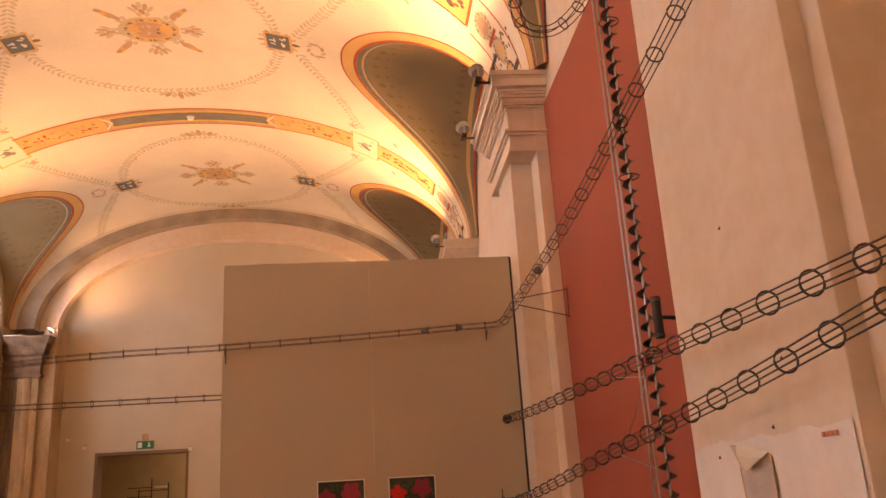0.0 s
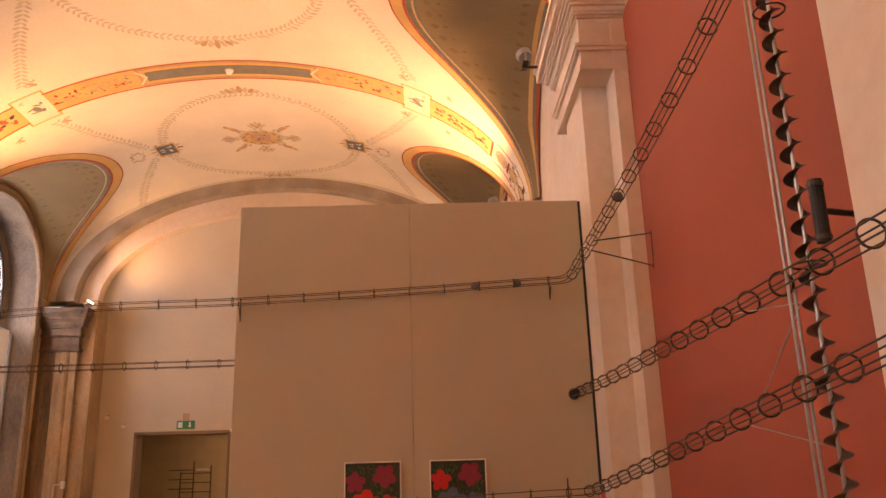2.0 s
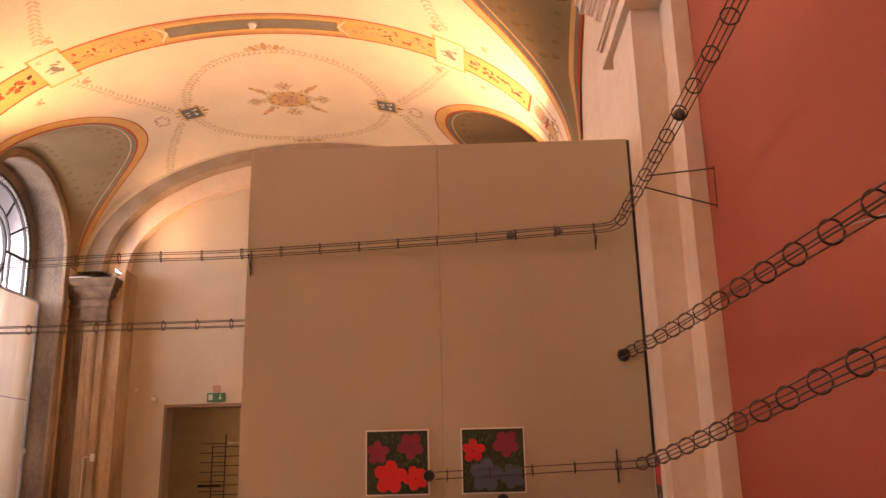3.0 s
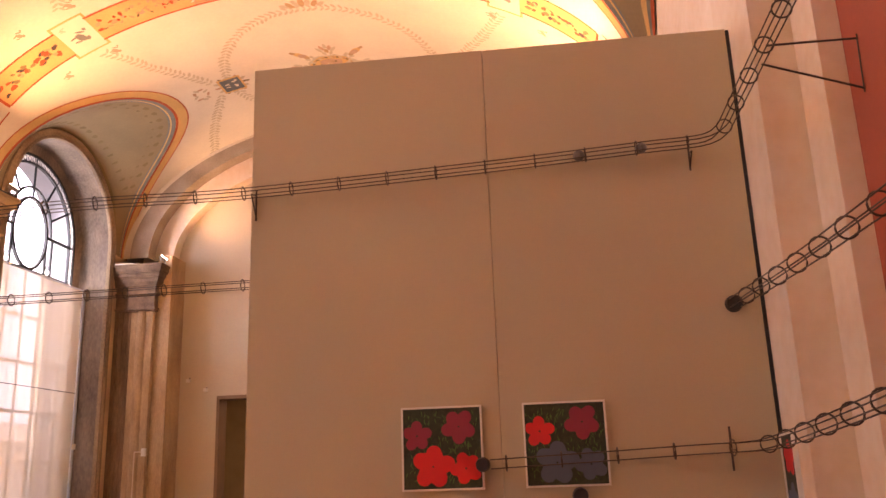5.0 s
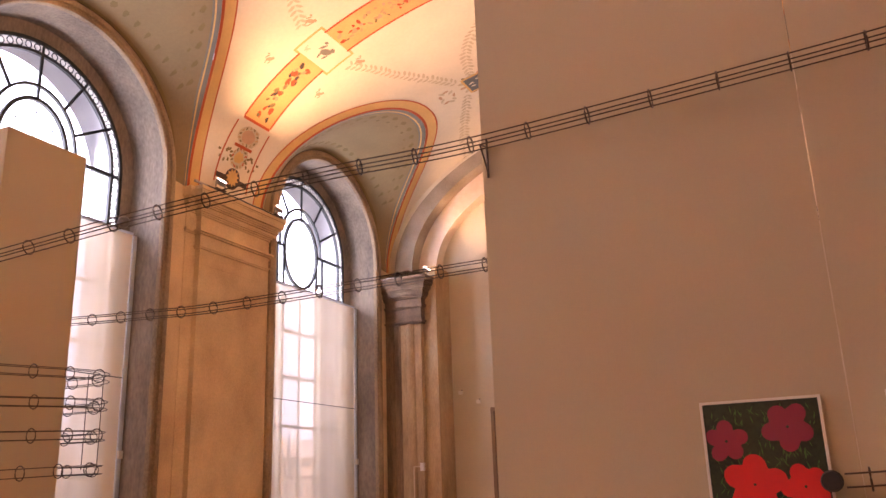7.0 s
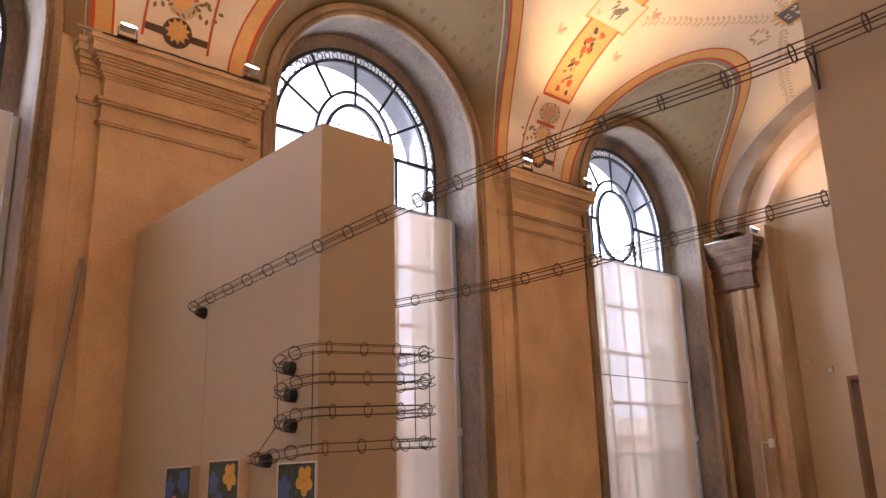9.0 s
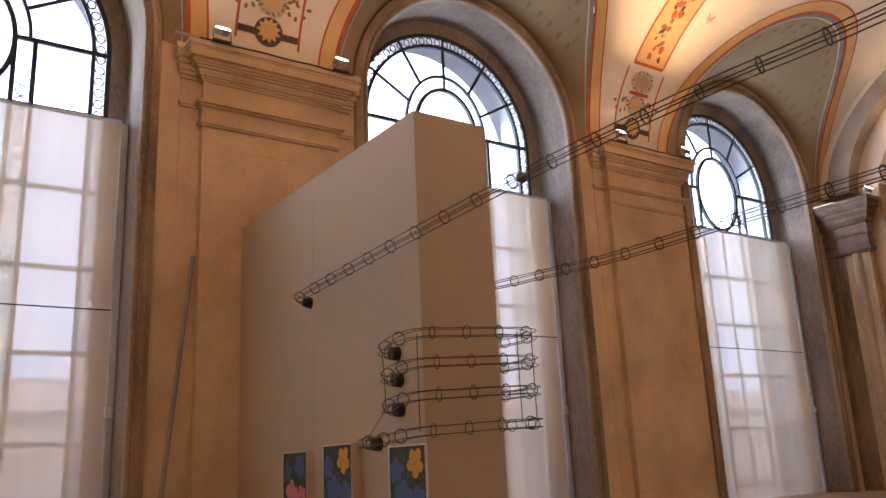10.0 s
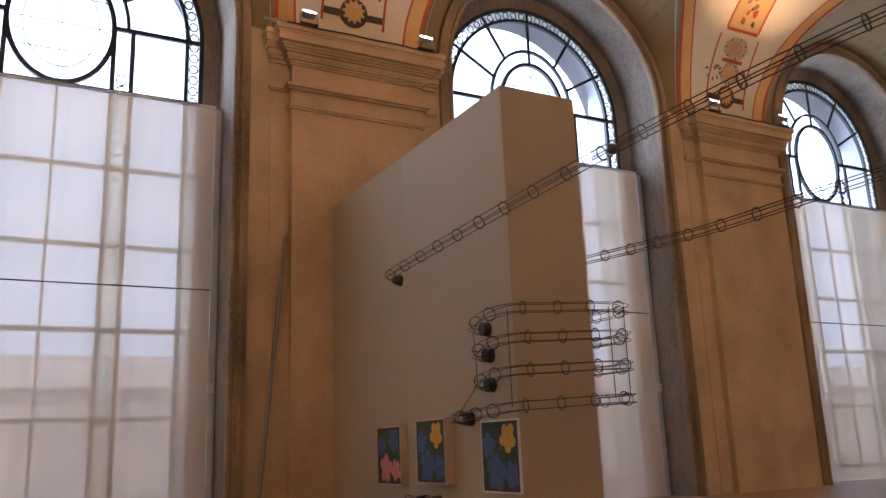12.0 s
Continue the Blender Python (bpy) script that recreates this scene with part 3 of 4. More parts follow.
    for a in (30, 58, 90, 122, 150):
        c, s = math.cos(radians(a)), math.sin(radians(a))
        k = 1 / math.hypot(c / 1.3, s / 1.65)
        bm = tube(bmesh.new(), [(X_GLASS, yc + c * k, Z_SPRING + s * k), (X_GLASS, yc + c * 2.85, Z_SPRING + s * 2.85)], 0.045, 6)
        part("glazing_bar", bm, M_BAR, win)
    part("glazing_bar", solid(X_GLASS - 0.03, X_GLASS + 0.03, yc - 0.03, yc + 0.03, 11.6, 12.02), M_BAR, win)
    for e in (-1, 1):
        part("glazing_bar", solid(X_GLASS - 0.035, X_GLASS + 0.035, *sorted((yc + e * 1.0, yc + e * 2.84)), Z_SPRING - 0.05, Z_SPRING + 0.05), M_BAR, win)
        for dy in (1.03, 1.41):
            part("glazing_bar", solid(X_GLASS - 0.03, X_GLASS + 0.03, yc + e * dy - 0.048, yc + e * dy + 0.048, 0.2, Z_SPRING), M_BAR, win)
    part("glazing_bar", solid(X_GLASS - 0.03, X_GLASS + 0.03, yc - 0.028, yc + 0.028, 0.2, 9.06), M_BAR, win)
    for z in (0.4, 2.2, 3.92, 5.62, 7.26, 8.95):
        part("glazing_bar", solid(X_GLASS - 0.028, X_GLASS + 0.028, yc - 2.84, yc + 2.84, z - 0.048, z + 0.048), M_BAR, win)
    # the screen blind in front of it
    bl = thing("roller_blind", (X_LEFT - 0.9, yc, 0), "translucent white screen blind drawn over the window", "blind", "window blinds")
    bm = bmesh.new()
    rows = []
    for k in range(41):
        y = yc - 3.12 + 6.24 * k / 40
        rows.append([(X_LEFT - 0.9 + 0.012 * math.sin(y * 5.1) + 0.008 * math.sin(y * 11), y, z) for z in (0.005, 2, 4, 6, 8, 8.76)])
    part("fabric", grid(bm, rows), M_BLIND, bl, smooth=True)
    part("head_rail", solid(X_LEFT - 0.93, X_LEFT - 0.87, yc - 3.12, yc + 3.12, 8.74, 8.8, 0.008), M_RAIL, bl)
    part("seam", solid(X_LEFT - 0.884, X_LEFT - 0.872, yc - 3.1, yc + 3.1, 4.74, 4.765), M_BLACK, bl, "thin dark cord")
    for e in (-1, 1):
        part("guide_rail", solid(X_LEFT - 0.96, X_LEFT - 0.84, yc + e * 3.17 - 0.07, yc + e * 3.17 + 0.07, 0.0, 8.72, 0.01), M_RAIL, bl, "aluminium guide rail with daylight put into its bluish colour")
    part("handle", solid(X_LEFT - 0.83, X_LEFT - 0.75, yc + 3.06, yc + 3.2, 2.66, 2.86, 0.01), M_WHITE, bl, "small white crank box")


for i, yc in enumerate(BAYS):
    window(i + 1, yc)


def pilaster(x_face, x_wall, y0, y1, label, stone, top=10.3, shaft=None):
    """A broad flat pilaster; its cornice returns on both sides."""
    sg = 1 if x_face > x_wall else -1
    p = thing("pilaster", ((x_face + x_wall) / 2, (y0 + y1) / 2, 0), label, "pilaster", kind="structure")

    def slab(name, out, side, z0, z1, bm=None):
        own = bm is None
        bm = bm or bmesh.new()
        a, b = sorted((x_wall, x_face + sg * out))
        box(bm, a, b, y0 - side, y1 + side, z0, z1)
        return part(name, bm, stone, p) if own else bm

    if shaft:
        xs, ya, yb, xb, yd, ye = shaft
        part("shaft", solid(xs, x_wall, ya, yb, 0, 9.7, 0.012), stone, p)
        part("backing", solid(xb, x_wall, yd, ye, 0, 9.9, 0.01), stone, p, "recessed backing strip")
    else:
        slab("core", -0.004, -0.004, 0.0, 9.7)
        for k in range(12):
            z0, z1 = 0.81 * k, min(0.81 * (k + 1) - 0.004, 9.66)
            slab("stone_block", 0.001 * ((k * 7) % 3), 0.0, z0, z1)
        part("backing", solid(x_wall, x_face - 0.18, y0 - 0.42, y1 + 0.42, 0, 9.9), stone, p, "recessed backing strip")
    bm = bmesh.new()
    for out, z0, z1 in ((0.06, 8.62, 8.72), (0.03, 8.72, 9.58), (0.09, 8.98, 9.04), (0.13, 9.04, 9.1)) if shaft else ((0.05, 8.55, 8.6), (0.08, 8.6, 8.65), (0.03, 8.65, 8.98), (0.1, 8.98, 9.03), (0.16, 9.03, 9.1)):
        slab("", out, out, z0, z1, bm)
    part("neck_moulding", bm, stone, p)
    if not shaft:
        bm = bmesh.new()
        for out, z0, z1 in ((0.06, 8.98, 9.03), (0.1, 9.03, 9.1), (0.06, 9.62, 9.7), (0.12, 9.7, 9.78), (0.18, 9.78, 9.9), (0.26, 9.9, 10.02), (0.34, 10.02, 10.18), (0.38, 10.18, top - 0.006)):
            box(bm, x_wall, x_face - 0.18 + 0.8 * out, y0 - 0.42 - 0.5 * out, y1 + 0.42 + 0.5 * out, z0, z1)
        part("backing_cornice", bm, stone, p, "cornice return on the recessed strip")
    bm = bmesh.new()
    for k, (out, z0, z1) in enumerate(((0.04, 9.56, 9.61), (0.08, 9.61, 9.66), (0.13, 9.66, 9.71), (0.15, 9.71, 9.8), (0.21, 9.8, 9.85), (0.26, 9.85, 9.9), (0.3, 9.9, 9.97), (0.4, 9.97, 10.15), (0.42, 10.15, 10.2), (0.46, 10.2, top))):
        slab("", out * 0.9, out, z0, z1, bm)
    part("cornice", bm, stone, p, "stepped limestone cornice")
    return p


for yc in (5.25, 17.05, 28.95):
    pilaster(-15.8, X_LEFT - 0.05, yc - 1.55, yc + 1.55, "broad tan limestone pilaster with stepped cornice", M_STONE)
for y0, y1, shaft in ((5.05, 7.95, (3.5, 5.05, 7.95, 3.68, 4.83, 8.17)), (15.7, 18.3, (3.56, 16.33, 17.95, 4.02, 15.65, 18.5)), (27.4, 30.0, (3.56, 28.0, 29.6, 4.02, 27.3, 30.2))):
    pilaster(3.5, X_RIGHT, y0, y1, "pale plastered pilaster with stepped cornice", M_RIGHT, shaft=shaft)

# corner pier and end wall
pier = thing("pier", (-15, 38.9, 0), "brown stained limestone corner pier with moulded capital", "pier", kind="structure")
for e in (0, 1):
    q = (lambda a, b: (a, b)) if e == 0 else (lambda a, b: (2 * CX - b, 2 * CX - a))
    for name, x0, x1, y0, z0, z1, m in (("shaft", -15.3, -14.35, 38.4, 0, 9.0, M_PIER), ("shaft", -16.2, -15.3, 38.5, 0, 9.4, M_SOOT), ("shaft", -14.35, -13.75, 38.62, 0, 10.3, M_PIER)):
        a, b = q(x0, x1)
        part(name, solid(a, b, y0, Y_END, z0, z1, 0.02), m, pier)
    for x, y, rad, m in ((-15.3, 38.47, 0.09, M_SOOT), (-14.82, 38.5, 0.22, M_PIER), (-15.72, 38.56, 0.13, M_SOOT)):
        part("engaged_shaft", cyl(bmesh.new(), (q(x, x)[0], y, 0), (0, 0, 1), rad, rad * 0.95, 8.0, 18), m, pier, "slim engaged half column", smooth=False)
    bm = bmesh.new()
    for out, z0, z1 in ((0.0, 7.98, 8.04), (0.05, 8.04, 8.12), (-0.02, 8.12, 8.62), (0.03, 8.62, 8.68), (0.06, 8.68, 8.76), (0.01, 8.76, 9.0), (0.08, 9.0, 9.06), (0.13, 9.06, 9.12), (0.17, 9.12, 9.28), (0.22, 9.28, 9.34), (0.27, 9.34, 9.48), (0.34, 9.48, 9.56), (0.38, 9.56, 9.72), (0.42, 9.72, 9.82)):
        a, b = q(-15.42 - out, -14.25 + out)
        box(bm, a, b, 38.27 - out, Y_END, z0, z1)
        a, b = q(-15.95 - 0.6 * out, -15.4)
        box(bm, a, b, 38.42 - 0.8 * out, Y_END, z0 + 0.003, z1 - 0.003)
    part("capital", bm, M_CAPITAL, pier, "dark weathered capital")
    a, b = q(-15.8, -15.0)
    part("cover_plate", solid(a, b, 37.82, 38.3, 9.822, 9.86, 0.008), M_WHITE, pier, "white metal cover on the capital")

DOOR = (-12.15, -8.0, 4.62)
bm = bmesh.new()
box(bm, -17.3, DOOR[0], Y_END, Y_END + 0.8, 0, 16.3)
box(bm, DOOR[1], 4.9, Y_END, Y_END + 0.8, 0, 16.3)
box(bm, DOOR[0], DOOR[1], Y_END, Y_END + 0.8, DOOR[2], 16.3)
tagged(finish("wall_north", bm, M_PLASTER), "cream plaster end wall with a doorway", "wall", kind="structure")
bm = bmesh.new()
for x0, x1, z0, z1 in ((DOOR[0] - 0.02, DOOR[0] + 0.1, 0, 4.6), (DOOR[1] - 0.1, DOOR[1] + 0.02, 0, 4.6), (DOOR[0] - 0.02, DOOR[1] + 0.02, 4.5, 4.64)):
    box(bm, x0, x1, Y_END - 0.015, Y_END + 0.78, z0, z1)
tagged(finish("door_1", bm, mat("doorway_brown", (0.25, 0.17, 0.11), 0.7)), "brown lined open doorway", "doorway", kind="structure")
bm = bmesh.new()
box(bm, -15, -5, 47.6, 48.0, 0, 6.0)
box(bm, -15.4, -15, 40.7, 48.0, 0, 6.0)
box(bm, -5, -4.6, 40.7, 48.0, 0, 6.0)
tagged(finish("wall_next_room", bm, mat("next_room_wall", (0.45, 0.36, 0.22), 0.85)), "ochre wall of the room behind", "wall", kind="structure")
tagged(finish("ceiling_next_room", solid(-15.4, -4.6, 40.7, 48, 6.0, 6.2), M_PLASTER), "plain ceiling of the room behind", "ceiling", kind="structure")
lamp = new("room_lamp", bpy.data.lights.new("room_lamp", "AREA"))
lamp.data.energy, lamp.data.size, lamp.data.color = 45, 1.2, (1.0, 0.78, 0.5)
lamp.matrix_world = look((-9, 44.5, 5.9), (-9, 44.5, 0))


def ring_band(name, a0, b0, a1, b1, y0, y1, material, label, zb=10.3):
    """Half an elliptical ring of stone, from y0 to y1."""
    bm = bmesh.new()
    rows = []
    for k in range(61):
        c, s = math.cos(math.pi * k / 60), math.sin(math.pi * k / 60)
        o, i = (CX + a0 * c, zb + b0 * s), (CX + a1 * c, zb + b1 * s)
        rows.append([(o[0], y1, o[1]), (o[0], y0, o[1]), (i[0], y0, i[1]), (i[0], y1, i[1])])
    grid(bm, rows)
    tagged(finish(name, bm, material), label, "arch", kind="structure")


ring_band("trim_end_arch_spandrel", 10.0, 5.72, 9.7, 5.6, 38.75, Y_END, M_CREAM, "cream plaster edge above the end arch")
ring_band("trim_end_arch", 9.7, 5.61, 8.9, 5.12, 38.72, Y_END, M_STONE_GREY, "grey stone band of the end arch")
ring_band("trim_end_arch_inner", 8.9, 5.13, 8.1, 4.25, 39.35, Y_END, M_RIGHT, "pale stone inner band of the end arch")

# ---- outside ----
tagged(finish("ground", solid(-400, 300, -300, 400, -0.8, -0.31), mat("outside_ground", (0.3, 0.29, 0.27), 0.9)), "grey ground outside the hall", "ground", kind="structure")
bm = bmesh.new()
grid(bm, [[(-75, y, z) for z in (-1, 80)] for y in (-160, 200)])
tagged(finish("backdrop", bm, mat("bright_haze", (0.66, 0.82, 1.0), 1.0, var=0.02, scale=0.02, bump=0, emit=1.6)), "bright white hazy sky", "sky", kind="structure")
house = thing("house", (-46, 10, -0.3), "pale low building across the street", "building")
part("wall", solid(-52, -46, -60, 190, -0.3, 5.0), mat("house_wall", (0.8, 0.77, 0.72), 0.85), house)
bm = bmesh.new()
grid(bm, [[(-45.6, y, 5.0), (-49, y, 7.0), (-52.4, y, 5.0), (-45.6, y, 5.0)] for y in (-60, 190)])
part("roof", bm, mat("house_roof", (0.68, 0.63, 0.6), 0.85), house)


# ---- the free-standing panel and the projecting wall ----
P_Y, P_X0, P_X1, P_Z = 17.21, -2.65, 3.57, 6.79
panel = thing("exhibition_panel", (0.4, P_Y + 0.2, 0), "tall beige painted exhibition panel of two boards", "partition")
part("board", solid(P_X0, 0.418, P_Y, P_Y + 0.32, 0, P_Z, 0.006), M_PANEL, panel)
part("board", solid(0.424, 3.512, P_Y, P_Y + 0.32, 0, P_Z - 0.005, 0.006), M_PANEL, panel)
part("edge_strip", solid(3.515, 3.558, P_Y + 0.004, P_Y + 0.32, 0, P_Z - 0.02, 0.003), M_BLACK, panel, "black shadow gap edge")
W_Y, W_X0, W_X1, W_Z = 16.38, -15.76, -9.1, 6.44
proj = thing("exhibition_wall", (-12.4, 17.0, 0), "deep beige exhibition wall built out from the pilaster", "partition")
part("board", solid(W_X0, -12.404, W_Y, 17.67, 0, W_Z, 0.006), M_PANEL, proj)
part("board", solid(-12.398, W_X1, W_Y, 17.67, 0, W_Z, 0.006), M_PANEL, proj)


def flower_pts(cx, cy, r, turn, petals=5):
    out = []
    for k in range(40):
        a = k * math.tau / 40
        q = r * (0.62 + 0.4 * abs(math.cos(petals * (a - turn) / 2)) ** 0.75 + 0.04 * math.sin(3 * a + turn * 5))
        out.append((cx + q * math.cos(a), cy + q * math.sin(a)))
    return out


def flower_print(x0, z_top, y_face, depth, flowers, frame_mat, label, size=0.95):
    """A square silk-screen print in a slim frame, on a wall that faces -y."""
    th = thing("framed_print", (x0 + size / 2, y_face, z_top - size), label, "picture", "framed flower prints")
    z0, w = z_top - size, 0.022
    yf = y_face - depth
    bm = bmesh.new()
    for a, b, c, d in ((0, size, 0, w), (0, size, size - w, size), (0, w, w, size - w), (size - w, size, w, size - w)):
        box(bm, x0 + a, x0 + b, yf, y_face, z0 + c, z0 + d)
    part("frame", bm, frame_mat, th)
    part("canvas", solid(x0 + w, x0 + size - w, yf + 0.012, y_face - 0.002, z0 + w, z0 + size - w), P_GREENBLACK, th, "dark printed ground")
    s0 = size - 2 * w
    bm = bmesh.new()
    rnd = random.Random(int(x0 * 100))
    for k in range(230):
        u, v = rnd.uniform(0.02, 0.95), rnd.uniform(0.02, 0.9)
        a, L = rnd.uniform(0.7, 2.4), rnd.uniform(0.04, 0.1)
        du, dv = L * math.cos(a), L * math.sin(a)
        p = [(u, v), (u + du * 0.5 + 0.006, v + dv * 0.5), (u + du, v + dv), (u + du * 0.5 - 0.006, v + dv * 0.5)]
        if all(0.01 < c < 0.99 for q in p for c in q):
            bm.faces.new([bm.verts.new((x0 + w + q[0] * s0, yf + 0.010, z0 + w + q[1] * s0)) for q in p])
    tagged(part("grass", bm, P_GRASS, th, "printed green grass blades"), kind="stuff")
    for k, (u, v, r, turn, m) in enumerate(flowers):
        bm = bmesh.new()
        pts = [(min(0.995, max(0.005, a)), min(0.995, max(0.005, b))) for a, b in flower_pts(u, v, r, turn)]
        vs = [bm.verts.new((x0 + w + a * s0, yf + 0.007 - 0.0005 * k, z0 + w + b * s0)) for a, b in pts]
        c = bm.verts.new((x0 + w + u * s0, yf + 0.007 - 0.0005 * k, z0 + w + v * s0))
        for i in range(len(vs)):
            bm.faces.new((c, vs[i], vs[(i + 1) % len(vs)]))
        fl = part("flower", bm, m, th)
        part("flower_centre", cyl(bmesh.new(), (x0 + w + u * s0, yf + 0.006 - 0.0005 * k, z0 + w + v * s0), (0, -1, 0), 0.012, 0.008, 0.003, 7), P_GREENBLACK, fl)
    return th


SPOTS = ((0.18, 0.66, 0.19, 0.3), (0.72, 0.76, 0.22, 0.9), (0.38, 0.27, 0.27, 0.2), (0.8, 0.24, 0.2, 0.7))


def posy(*ms):
    return [(*p, m) for p, m in zip(SPOTS, ms)]


flower_print(-0.742, 2.217, P_Y, 0.05, posy(P_CRIMSON, P_CRIMSON, P_RED, P_RED), M_WHITE, "white-framed print of crimson and red flowers on the panel")
flower_print(0.68, 2.217, P_Y, 0.05, posy(P_RED, P_CRIMSON, P_SLATE, P_SLATE), M_WHITE, "white-framed print of red and slate blue flowers on the panel")
flower_print(-13.38, 1.82, W_Y, 0.13, posy(P_BLUE, P_BLUE, P_ROSE, P_ROSE), M_FRAME, "maple box-framed print of blue and pink flowers")
flower_print(-11.8, 1.87, W_Y, 0.16, posy(P_BLUE, P_YELLOW, P_BLUE, P_BLUE), M_FRAME, "maple box-framed print of blue and yellow flowers")
flower_print(-10.03, 1.78, W_Y, 0.03, posy(P_BLUE, P_YELLOW, P_BLUE, P_BLUE), M_WHITE, "thin white-framed print of blue and yellow flowers")

# ---- the ball run of wire tracks ----
RING_ME = {}


def ring_mesh(r, wire):
    if (r, wire) not in RING_ME:
        bm = bmesh.new()
        tube(bm, [(0, r * math.cos(t), r * math.sin(t)) for t in np.linspace(0, math.tau, 17)[:-1]], wire, 5, True)
        me = bpy.data.meshes.new("ring")
        bm.to_mesh(me)
        bm.free()
        me.materials.append(M_WIRE)
        me.shade_smooth()
        RING_ME[r, wire] = me
    return RING_ME[r, wire]


def rounded(pts, step=0.1):
    """A smooth line through the points (Catmull-Rom)."""
    pts = [Vector(p) for p in pts]
    ext = [2 * pts[0] - pts[1]] + pts + [2 * pts[-1] - pts[-2]]
    out = []
    for i in range(1, len(ext) - 2):
        p0, p1, p2, p3 = ext[i - 1 : i + 3]
        n = max(2, int((p2 - p1).length / step))
        for k in range(n):
            t = k / n
            out.append(0.5 * (2 * p1 + (p2 - p0) * t + (2 * p0 - 5 * p1 + 4 * p2 - p3) * t * t + (3 * p1 - p0 - 3 * p2 + p3) * t ** 3))
    return out + [pts[-1]]


def track(pts, label, r=0.085, wire=0.0074, gap=0.62, first=0.3, ring_at=None):
    line = rounded(pts)
    if ring_at:
        near = min(range(len(line)), key=lambda i: (line[i] - Vector(ring_at)).length)
        run = sum((b - a).length for a, b in zip(line[:near], line[1 : near + 1]))
        first = (run + (Vector(ring_at) - line[near]).dot((line[near + 1] - line[near]).normalized())) % gap
    th = thing("ball_track", line[0], label, "ball track", "wire ball tracks")
    frames = []
    for i, p in enumerate(line):
        d = (line[min(i + 1, len(line) - 1)] - line[max(i - 1, 0)]).normalized()
        s = d.cross(Vector((0, 0, 1))).normalized()
        frames.append((p, d, s, s.cross(d)))
    for a in (40, 140, 220, 320):
        c, sn = (r - wire) * math.cos(radians(a)), (r - wire) * math.sin(radians(a))
        part("rail", tube(bmesh.new(), [p + c * s + sn * u for p, d, s, u in frames], wire, 5), M_WIRE, th, smooth=True)
    acc, want = 0.0, first
    for (p, d, s, u), (p2, *_) in zip(frames, frames[1:]):
        L = (p2 - p).length
        while acc + L > want:
            ob = new("ring", ring_mesh(r, wire * 1.22))
            ob.parent = th
            m = Matrix((d, s, u)).transposed().to_4x4()
            m.translation = p.lerp(p2, (want - acc) / L)
            ob.matrix_parent_inverse = Matrix.Translation(th.location).inverted()
            ob.matrix_basis = m
            want += gap
        acc += L
    return th


def rod(name, a, b, r, material, parent, label="", sides=7):
    return part(name, tube(bmesh.new(), [a, b], r, sides), material, parent, label)


t1 = track([(3.2, 2.2, 6.54), (3.2, 4.2, 6.14), (3.2, 5.94, 5.83), (3.2, 7.96, 5.62), (3.2, 9.5, 5.47), (3.2, 12.0, 5.32), (3.2, 14.5, 5.26), (3.2, 16.2, 5.22), (3.19, 16.66, 5.21), (3.08, 16.92, 5.21), (2.82, 17.0, 5.21), (2.3, 17.0, 5.19), (0.4, 17.0, 5.09), (-2.6, 16.98, 4.97), (-4.3, 16.7, 4.88), (-5.6, 16.48, 4.78), (-6.9, 16.28, 4.65), (-9.2, 16.08, 4.45), (-12.0, 16.12, 4.34), (-12.45, 16.15, 4.31), (-12.52, 16.36, 4.27)], "long dark wire ball track across panel and hall", gap=0.615, ring_at=(0.4, 17.0, 5.09))
for x, z0, z1 in ((2.89, 5.22, 4.92), (-2.58, 5.08, 4.66)):
    rod("bracket", (x, P_Y - 0.02, z0), (x, P_Y - 0.02, z1), 0.012, M_WIRE, t1)
    rod("bracket_arm", (x, P_Y, z0 - 0.08), (x, 17.0, z0 - 0.12), 0.009, M_WIRE, t1)
    rod("bracket_arm", (x, P_Y, z1 + 0.03), (x, 17.0, z0 - 0.12), 0.009, M_WIRE, t1)
rod("stay", (3.22, 14.72, 5.24), (4.27, 15.28, 5.52), 0.011, M_WIRE, t1)
rod("stay", (3.22, 14.94, 5.16), (4.27, 15.31, 4.99), 0.011, M_WIRE, t1)
rod("stay_plate", (4.26, 15.27, 5.56), (4.26, 15.31, 4.95), 0.008, M_WIRE, t1)
part("funnel", cyl(bmesh.new(), (-12.52, W_Y, 4.25), (0, -1, 0), 0.1, 0.06, 0.14), M_BLACK, t1, "black funnel in the wall")

t2 = track([(0.6, 18.66, 4.16), (-3.0, 18.66, 4.17), (-7.2, 18.66, 4.16), (-8.6, 18.66, 4.21), (-9.9, 18.66, 4.28), (-12.4, 18.6, 4.42), (-12.85, 18.3, 4.44), (-12.9, 17.72, 4.44)], "wire ball track behind the panels", gap=0.597, ring_at=(-5.07, 18.66, 4.165))
t3 = track([(3.2, 2.0, 2.84), (3.2, 4.2, 2.92), (3.2, 7.0, 2.98), (3.2, 9.4, 3.02), (3.2, 11.2, 3.06), (3.2, 14.4, 3.13), (3.2, 17.15, 3.25)], "wire ball track running into the panel")
part("funnel", cyl(bmesh.new(), (3.2, P_Y, 3.25), (0, -1, 0), 0.1, 0.09, 0.1), M_BLACK, t3, "black inlet tube")
t4 = track([(3.2, 2.0, 2.83), (3.2, 4.2, 2.62), (3.2, 6.3, 2.42), (3.2, 8.2, 2.27), (3.2, 9.83, 2.15), (3.2, 11.0, 2.05), (3.2, 12.76, 1.9), (3.2, 14.94, 1.73), (3.2, 16.3, 1.65), (3.08, 16.84, 1.63), (2.6, 17.0, 1.62), (1.5, 17.02, 1.58), (0.3, 17.02, 1.54)], "low wire ball track that crosses a print", first=0.2)
